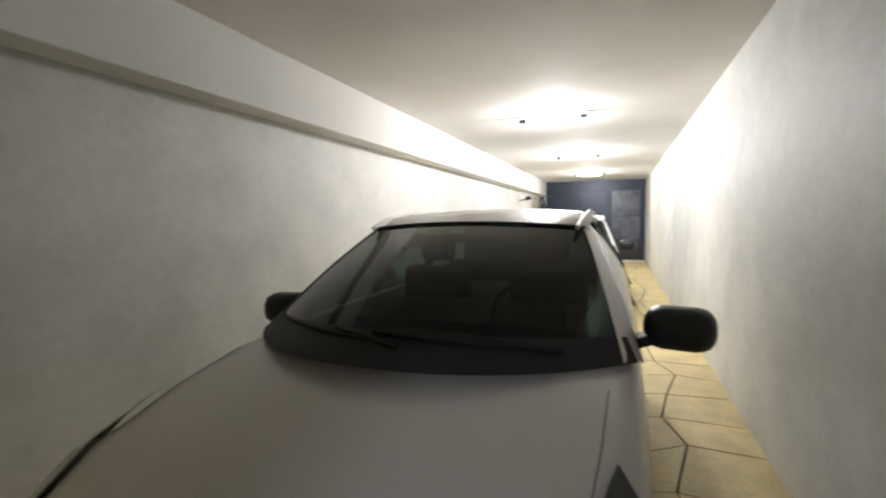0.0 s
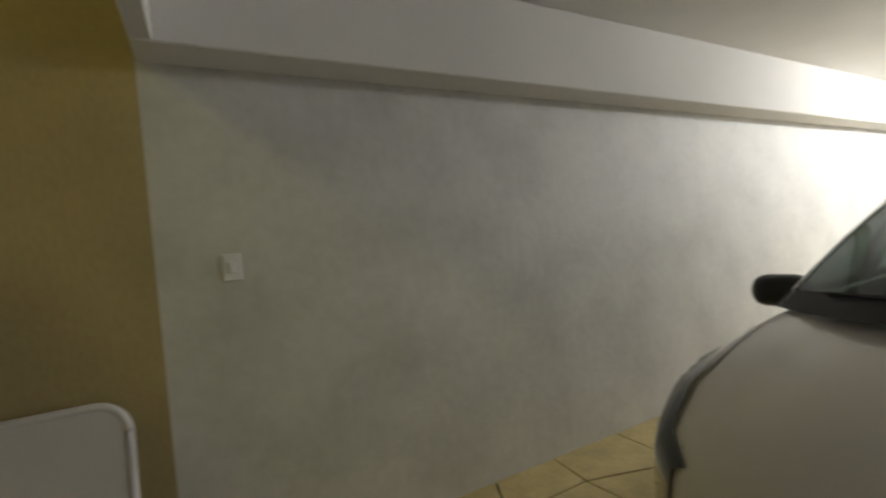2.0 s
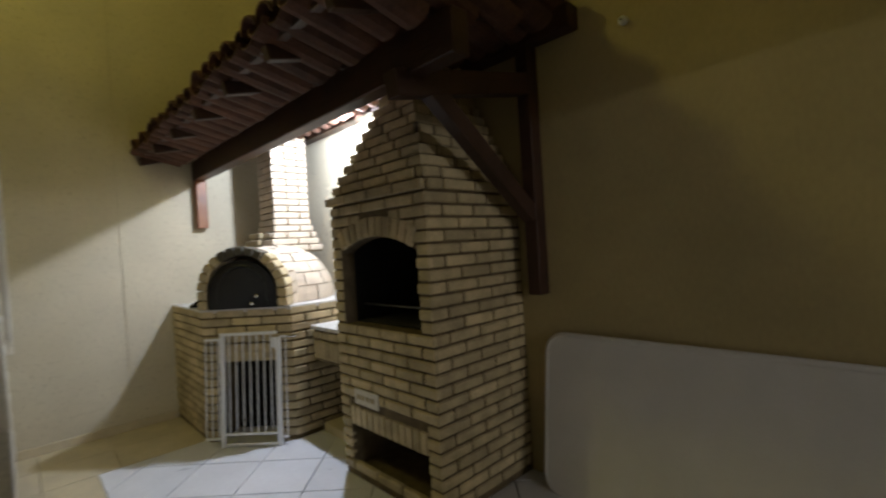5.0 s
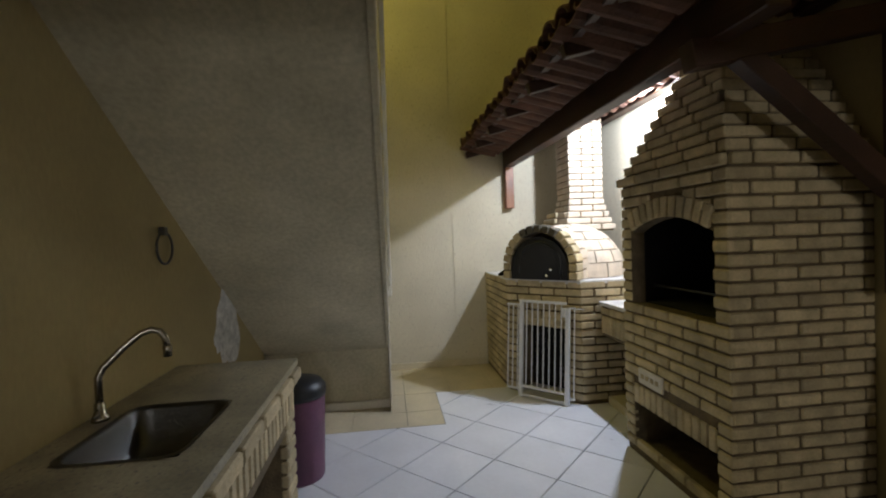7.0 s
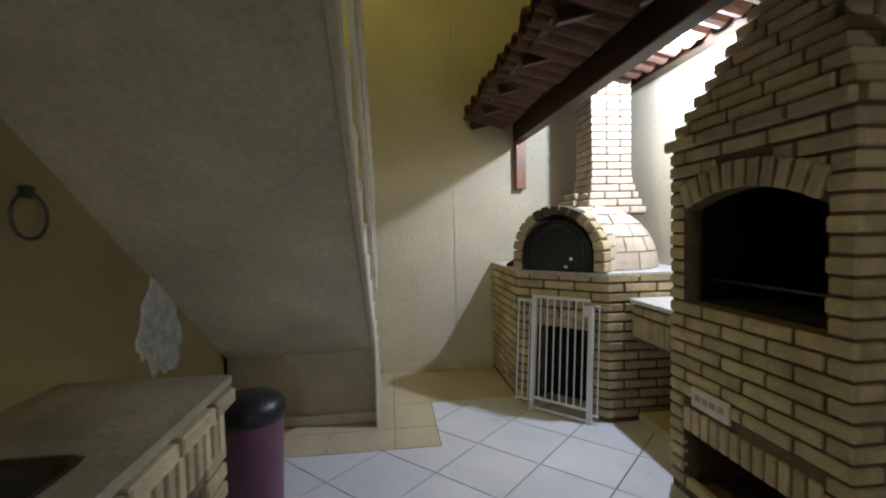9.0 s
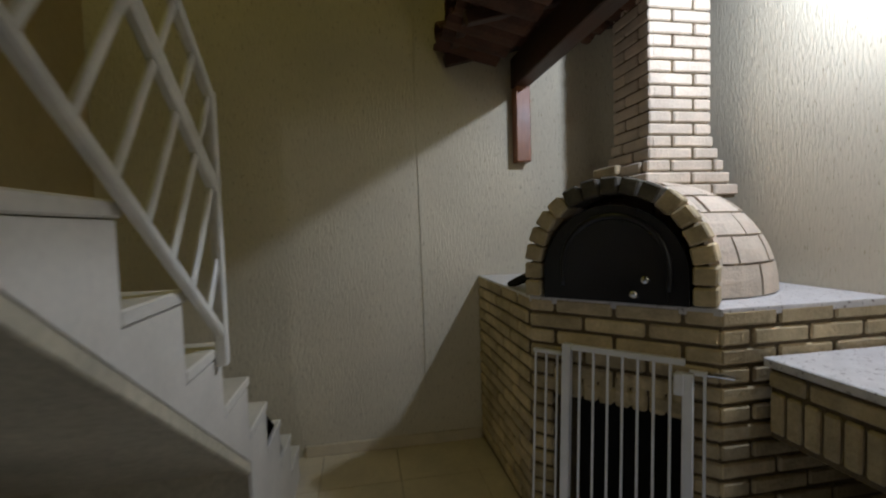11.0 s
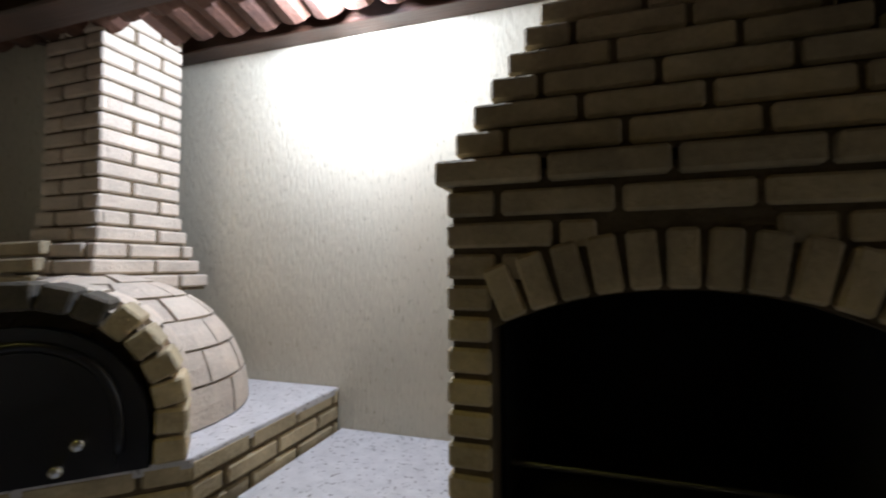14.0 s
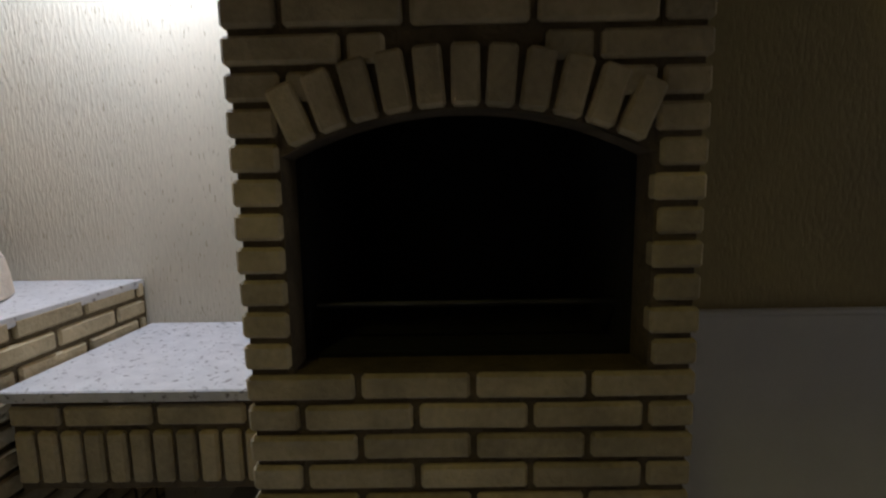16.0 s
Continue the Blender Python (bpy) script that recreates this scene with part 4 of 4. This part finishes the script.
def car(name, label, paint, at, turned, group=""):
    c = thing(name, label, "car", group, at)
    c.rotation_euler = (0, 0, radians(turned))
    ss = [0, 0.02, 0.04, 0.08, 0.14, 0.22, 0.35, 0.5, 0.65, 0.8, 0.95, 1.08, 1.2, 1.5, 1.8, 2.3, 2.8, 3.2, 3.5, 3.7, 3.8, 3.88, 3.92]
    rows = []
    for s in ss:
        left = [hull(s, j / 2) for j in range(19)]
        rows.append([Vector((p.x, -p.y, p.z)) for p in left] + left[::-1][1:])
    b = loft(rows)
    b.faces.new([v for v in b.verts][:37])
    bmesh.ops.holes_fill(b, edges=[e for e in b.edges if e.is_boundary], sides=0)
    part("body", b, paint, c, smooth=True)
    # bonnet shut line, headlights, grille
    for sd in (-1, 1):
        rows = []
        for u in range(9):
            s = 0.05 + 0.58 * u / 8
            mid_j, hw_j = 2.9 + 1.75 * (u / 8), 1.5 * (1 - (u / 8) ** 2) + 0.04
            lo, hi = mid_j - hw_j, mid_j + hw_j
            rows.append([Vector((p.x, sd * p.y, p.z)) for p in (hull(s, lo + (hi - lo) * v / 6, 0.028) for v in range(7))])
        hl = part("headlight", loft(rows), M_LENS, c, "smoked wraparound headlight", smooth=True)
        q = hull(0.24, 2.9, -0.02)
        part("reflector", moved(lathe([(0.05, 0), (0.05, 0.006), (0.035, 0.01)], 16), pose(q.x, sd * q.y, q.z, 0, -60, sd * 40)), M_CHROME, hl, smooth=True)
        part("shut_line", tube([Vector((p.x, sd * p.y, p.z + 0.001)) for p in (hull(0.10 + 0.85 * k / 14, 4.75 + 0.3 * min(1, k / 6)) for k in range(15))], 0.0014, 6), M_RUBBER, c)
    part("grille", box(-0.012, -0.36, 0.36, 0.03, 0.36, 0.50, 0.02), M_DARKP, c, "dark front grille")
    # windscreen, roof, pillars
    base = lambda y: Vector((0.76 + 0.38 * (abs(y) / 0.775) ** 2.2, y, 0.995 - 0.04 * (abs(y) / 0.775) ** 2))
    head = lambda y: Vector((1.80 + 0.09 * (abs(y) / 0.60) ** 2, y, 1.435 - 0.03 * (abs(y) / 0.60) ** 2))

    def screen(u, v, lift=0.0):
        p, q = base(0.79 * u), head(0.60 * u)
        r = p.lerp(q, v)
        r.z += 0.045 * math.sin(math.pi * v) * (1 - 0.5 * u * u) + lift
        return r
    rows = [[screen(-1 + 2 * i / 16, v / 8) for i in range(17)] for v in range(9)]
    g = part("windscreen", loft(rows), M_GLASS, c, "green tinted windscreen", smooth=True)
    g.visible_shadow = False
    rows = [[base(-0.825 + 1.65 * i / 20) + Vector((-0.05 + 0.05 * abs(-1 + i / 10) ** 3, 0, 0.004)) for i in range(21)], [screen(-1.03 + 2.06 * i / 20, 0.13, 0.004) for i in range(21)]]
    part("cowl", loft(rows), M_RUBBER, c, "black cowl panel under the windscreen", smooth=True)
    part("screen_seal", tube([screen(-1 + 2 * i / 16, 1.0, 0.006) for i in range(17)], 0.008, 6), M_RUBBER, c)
    for k, (u0, u1) in enumerate(((-0.75, 0.05), (-0.1, 0.72))):
        wp = part("wiper", tube([screen(u0 + (u1 - u0) * i / 8, 0.07 + 0.04 * i / 8, 0.014) for i in range(9)], 0.009, 6), M_RUBBER, c)
        part("wiper_arm", tube([screen(u0, 0.05, 0.02), screen(u0 + 0.35, 0.09, 0.03)], 0.008, 6), M_RUBBER, wp)
    wb, wt = 0.80, 0.60
    roof_s = ((1.80, 1.435, 0.60), (2.0, 1.485, 0.615), (2.4, 1.525, 0.62), (2.9, 1.515, 0.615), (3.25, 1.45, 0.60), (3.40, 1.41, 0.58))
    rows = []
    for s, zt, w in roof_s:
        rows.append([Vector((s + (0.09 * abs(-1 + i / 8) ** 2 if s == 1.80 else 0), w * (-1 + i / 8), zt - 0.03 * abs(-1 + i / 8) ** 2 - (0.03 if i in (0, 16) else 0))) for i in range(17)])
    part("roof", loft(rows), paint, c, smooth=True)
    for sd in (-1, 1):
        part("roof_rail", tube([Vector((s, sd * (w - 0.03), zt - 0.022)) for s, zt, w in roof_s], 0.012, 8), paint, c)
        pil = [[Vector((p.x, p.y, p.z)) for p in (screen(sd * 0.985, v / 6, 0.008), screen(sd * 1.04, v / 6, 0.004) + Vector((0.02, 0, 0)), screen(sd * 1.075, v / 6, -0.02) + Vector((0.06, 0, 0)))] for v in range(7)]
        part("front_pillar", loft(pil), paint, c, smooth=True)
        prof = ((1.25, 0.93, 1.93, 1.395), (1.6, 0.94, 2.05, 1.42), (2.2, 0.95, 2.3, 1.44), (2.8, 0.955, 2.75, 1.44), (3.45, 0.96, 3.3, 1.40))
        rows = [[Vector((s0 + (s1 - s0) * v / 5, sd * (0.845 + (0.60 - 0.845) * v / 5 + 0.03 * math.sin(math.pi * v / 5)), z0 + (z1 - z0) * v / 5)) for v in range(6)] for s0, z0, s1, z1 in prof]
        w = part("side_window", loft(rows), M_GLASS, c, smooth=True)
        w.visible_shadow = False
        for s in (2.28, 3.15):
            part("door_pillar", bar((s, sd * 0.842, 0.95), (s + 0.03, sd * 0.612, 1.43), 0.07, 0.02), M_RUBBER, c)
        # mirror
        m = part("mirror", moved(box(-0.10, -0.13, -0.085, 0.08, 0.13, 0.085, 0.07, None, 4), pose(1.50, sd * (0.985 if sd < 0 else 0.93), 1.02 if sd < 0 else 0.985, 0, 0, sd * 10)), M_DARKP, c, "black door mirror", smooth=True)
        part("mirror_arm", bar((1.46, sd * 0.80, 0.95), (1.48, sd * 0.90, 0.985), 0.07, 0.045), M_DARKP, m)
        for s in (0.72, 3.2):
            wh = part("wheel", moved(lathe([(0.20, -0.09), (0.285, -0.09), (0.30, -0.06), (0.30, 0.06), (0.285, 0.09), (0.20, 0.09)], 36), pose(s, sd * 0.775, 0.30, 90)), M_RUBBER, c, smooth=True)
            part("rim", moved(lathe([(0.05, 0.07), (0.19, 0.085), (0.205, 0.093), (0.05, 0.092)], 24), pose(s, sd * 0.785, 0.30, -90 * sd)), M_STEEL, wh, smooth=True)
            part("wheel_arch", tube([(s + 0.345 * math.cos(math.pi * k / 14), sd * (hull(s, 2).y + 0.001), 0.30 + 0.345 * math.sin(math.pi * k / 14)) for k in range(15)], 0.012, 6), M_RUBBER, c)
    rows = [[Vector((3.42 + 0.28 * v / 3, (0.56 + 0.10 * v / 3) * (-1 + i / 4), 1.40 - 0.42 * v / 3)) for i in range(9)] for v in range(4)]
    w = part("rear_window", loft(rows), M_GLASS, c, smooth=True)
    w.visible_shadow = False
    # cabin
    part("dashboard", box(1.15, -0.68, 0.80, 1.50, 0.68, 0.985, 0.05), M_SEAT, c)
    part("steering_wheel", moved(tube([(0.17 * math.cos(k * math.tau / 20), 0.17 * math.sin(k * math.tau / 20), 0) for k in range(21)], 0.014, 8), pose(1.62, -0.36, 1.0, 0, -65)), M_RUBBER, c)
    for y in (-0.36, 0.36):
        st = part("seat_back", box(2.20, y - 0.23, 0.55, 2.34, y + 0.23, 1.16, 0.05, None, 2), M_SEAT, c)
        part("headrest", box(2.24, y - 0.12, 1.19, 2.33, y + 0.12, 1.36, 0.04, None, 2), M_SEAT, st)
    part("rear_seat", box(3.05, -0.62, 0.55, 3.20, 0.62, 1.12, 0.05), M_SEAT, c)
    part("rear_mirror", box(1.86, -0.11, 1.33, 1.88, 0.11, 1.385, 0.008), M_RUBBER, c)
    part("floor_pan", box(1.2, -0.72, 0.3, 3.6, 0.72, 0.5), M_RUBBER, c)
    part("sun_strip", box(1.95, 0.30, 1.30, 1.955, 0.5, 1.38), M_PAPER, c, "white paper behind the screen")
    return c


car("hatchback_car", "pearl white hatchback car parked facing the yard", M_PAINT, (6.50, -1.84, 0), 0)
car("parked_car", "white hatchback car parked near the gate", M_CARWHITE, (12.3, -1.75, 0), 0)

# ---- floor pieces ----
floor_ob = bpy.data.objects["floor"]


def clip_poly(poly, axis, value, keep_above):
    out = []
    for i in range(len(poly)):
        a, c = poly[i], poly[(i + 1) % len(poly)]
        ia, ic = ((a[axis] >= value) == keep_above), ((c[axis] >= value) == keep_above)
        if ia:
            out.append(a)
        if ia != ic:
            k = (value - a[axis]) / (c[axis] - a[axis])
            out.append((a[0] + (c[0] - a[0]) * k, a[1] + (c[1] - a[1]) * k))
    return out


def floor_piece(name, poly, x0, y0, x1, y1, material, drop=0.0):
    for axis, value, above in ((0, x0, True), (0, x1, False), (1, y0, True), (1, y1, False)):
        poly = clip_poly(poly, axis, value, above)
        if len(poly) < 3:
            return
    cx, cy = sum(p[0] for p in poly) / len(poly), sum(p[1] for p in poly) / len(poly)
    if max(abs(p[0] - cx) + abs(p[1] - cy) for p in poly) < 0.03:
        return
    b = bmesh.new()
    top = [b.verts.new((x, y, -drop)) for x, y in poly]
    low = [b.verts.new((cx + (x - cx) * 1.006, cy + (y - cy) * 1.006, -0.011)) for x, y in poly]
    b.faces.new(top)
    n = len(poly)
    for k in range(n):
        b.faces.new((low[k], low[(k + 1) % n], top[(k + 1) % n], top[k]))
    part(name, b, material, floor_ob)


TP = 0.438 / math.sqrt(2)
g = 0.006
for i in range(-14, 15):
    for j in range(-14, 15):
        if (i + j) % 2:
            continue
        cx, cy = 2.20 + i * TP, -2.36 + TP + j * TP
        h_ = TP - g
        poly = [(cx + h_, cy), (cx, cy + h_), (cx - h_, cy), (cx, cy - h_)]
        floor_piece("floor_tile", poly, 0.835, -1.98, XG, -0.002, M_TILE)
        floor_piece("floor_tile", poly, 1.575, YB + 0.002, XG, -1.98, M_TILE)
for i in range(4):
    for j in range(9):
        x0, y0 = -0.05 + i * 0.44, -3.60 + j * 0.44
        poly = [(x0 + 0.002, y0 + 0.002), (x0 + 0.438, y0 + 0.002), (x0 + 0.438, y0 + 0.438), (x0 + 0.002, y0 + 0.438)]
        floor_piece("border_tile", poly, 0.002, YB + 0.002, 0.829, -0.002, M_TILEB)
        floor_piece("border_tile", poly, 0.83, YB + 0.002, 1.569, -1.985, M_TILEB)
rnd = random.Random(9)
nx, ny = 34, 8
pts = [[(XG + 16.9 * i / nx + rnd.uniform(-0.15, 0.15) - (0.3 if i == 0 else 0), YB + 3.45 * j / ny + rnd.uniform(-0.13, 0.13) + (-0.3 if j == 0 else 0.3 if j == ny else 0)) for j in range(ny + 1)] for i in range(nx + 1)]
for i in range(nx):
    for j in range(ny):
        poly = [pts[i][j], pts[i + 1][j], pts[i + 1][j + 1], pts[i][j + 1]]
        cx, cy = sum(p[0] for p in poly) / 4, sum(p[1] for p in poly) / 4
        poly = [(cx + (x - cx) * 0.975, cy + (y - cy) * 0.975) for x, y in poly]
        floor_piece("paving_stone", poly, XG + 0.003, YB + 0.002, XE - 0.13, -0.002, M_STONE, rnd.uniform(0, 0.002))
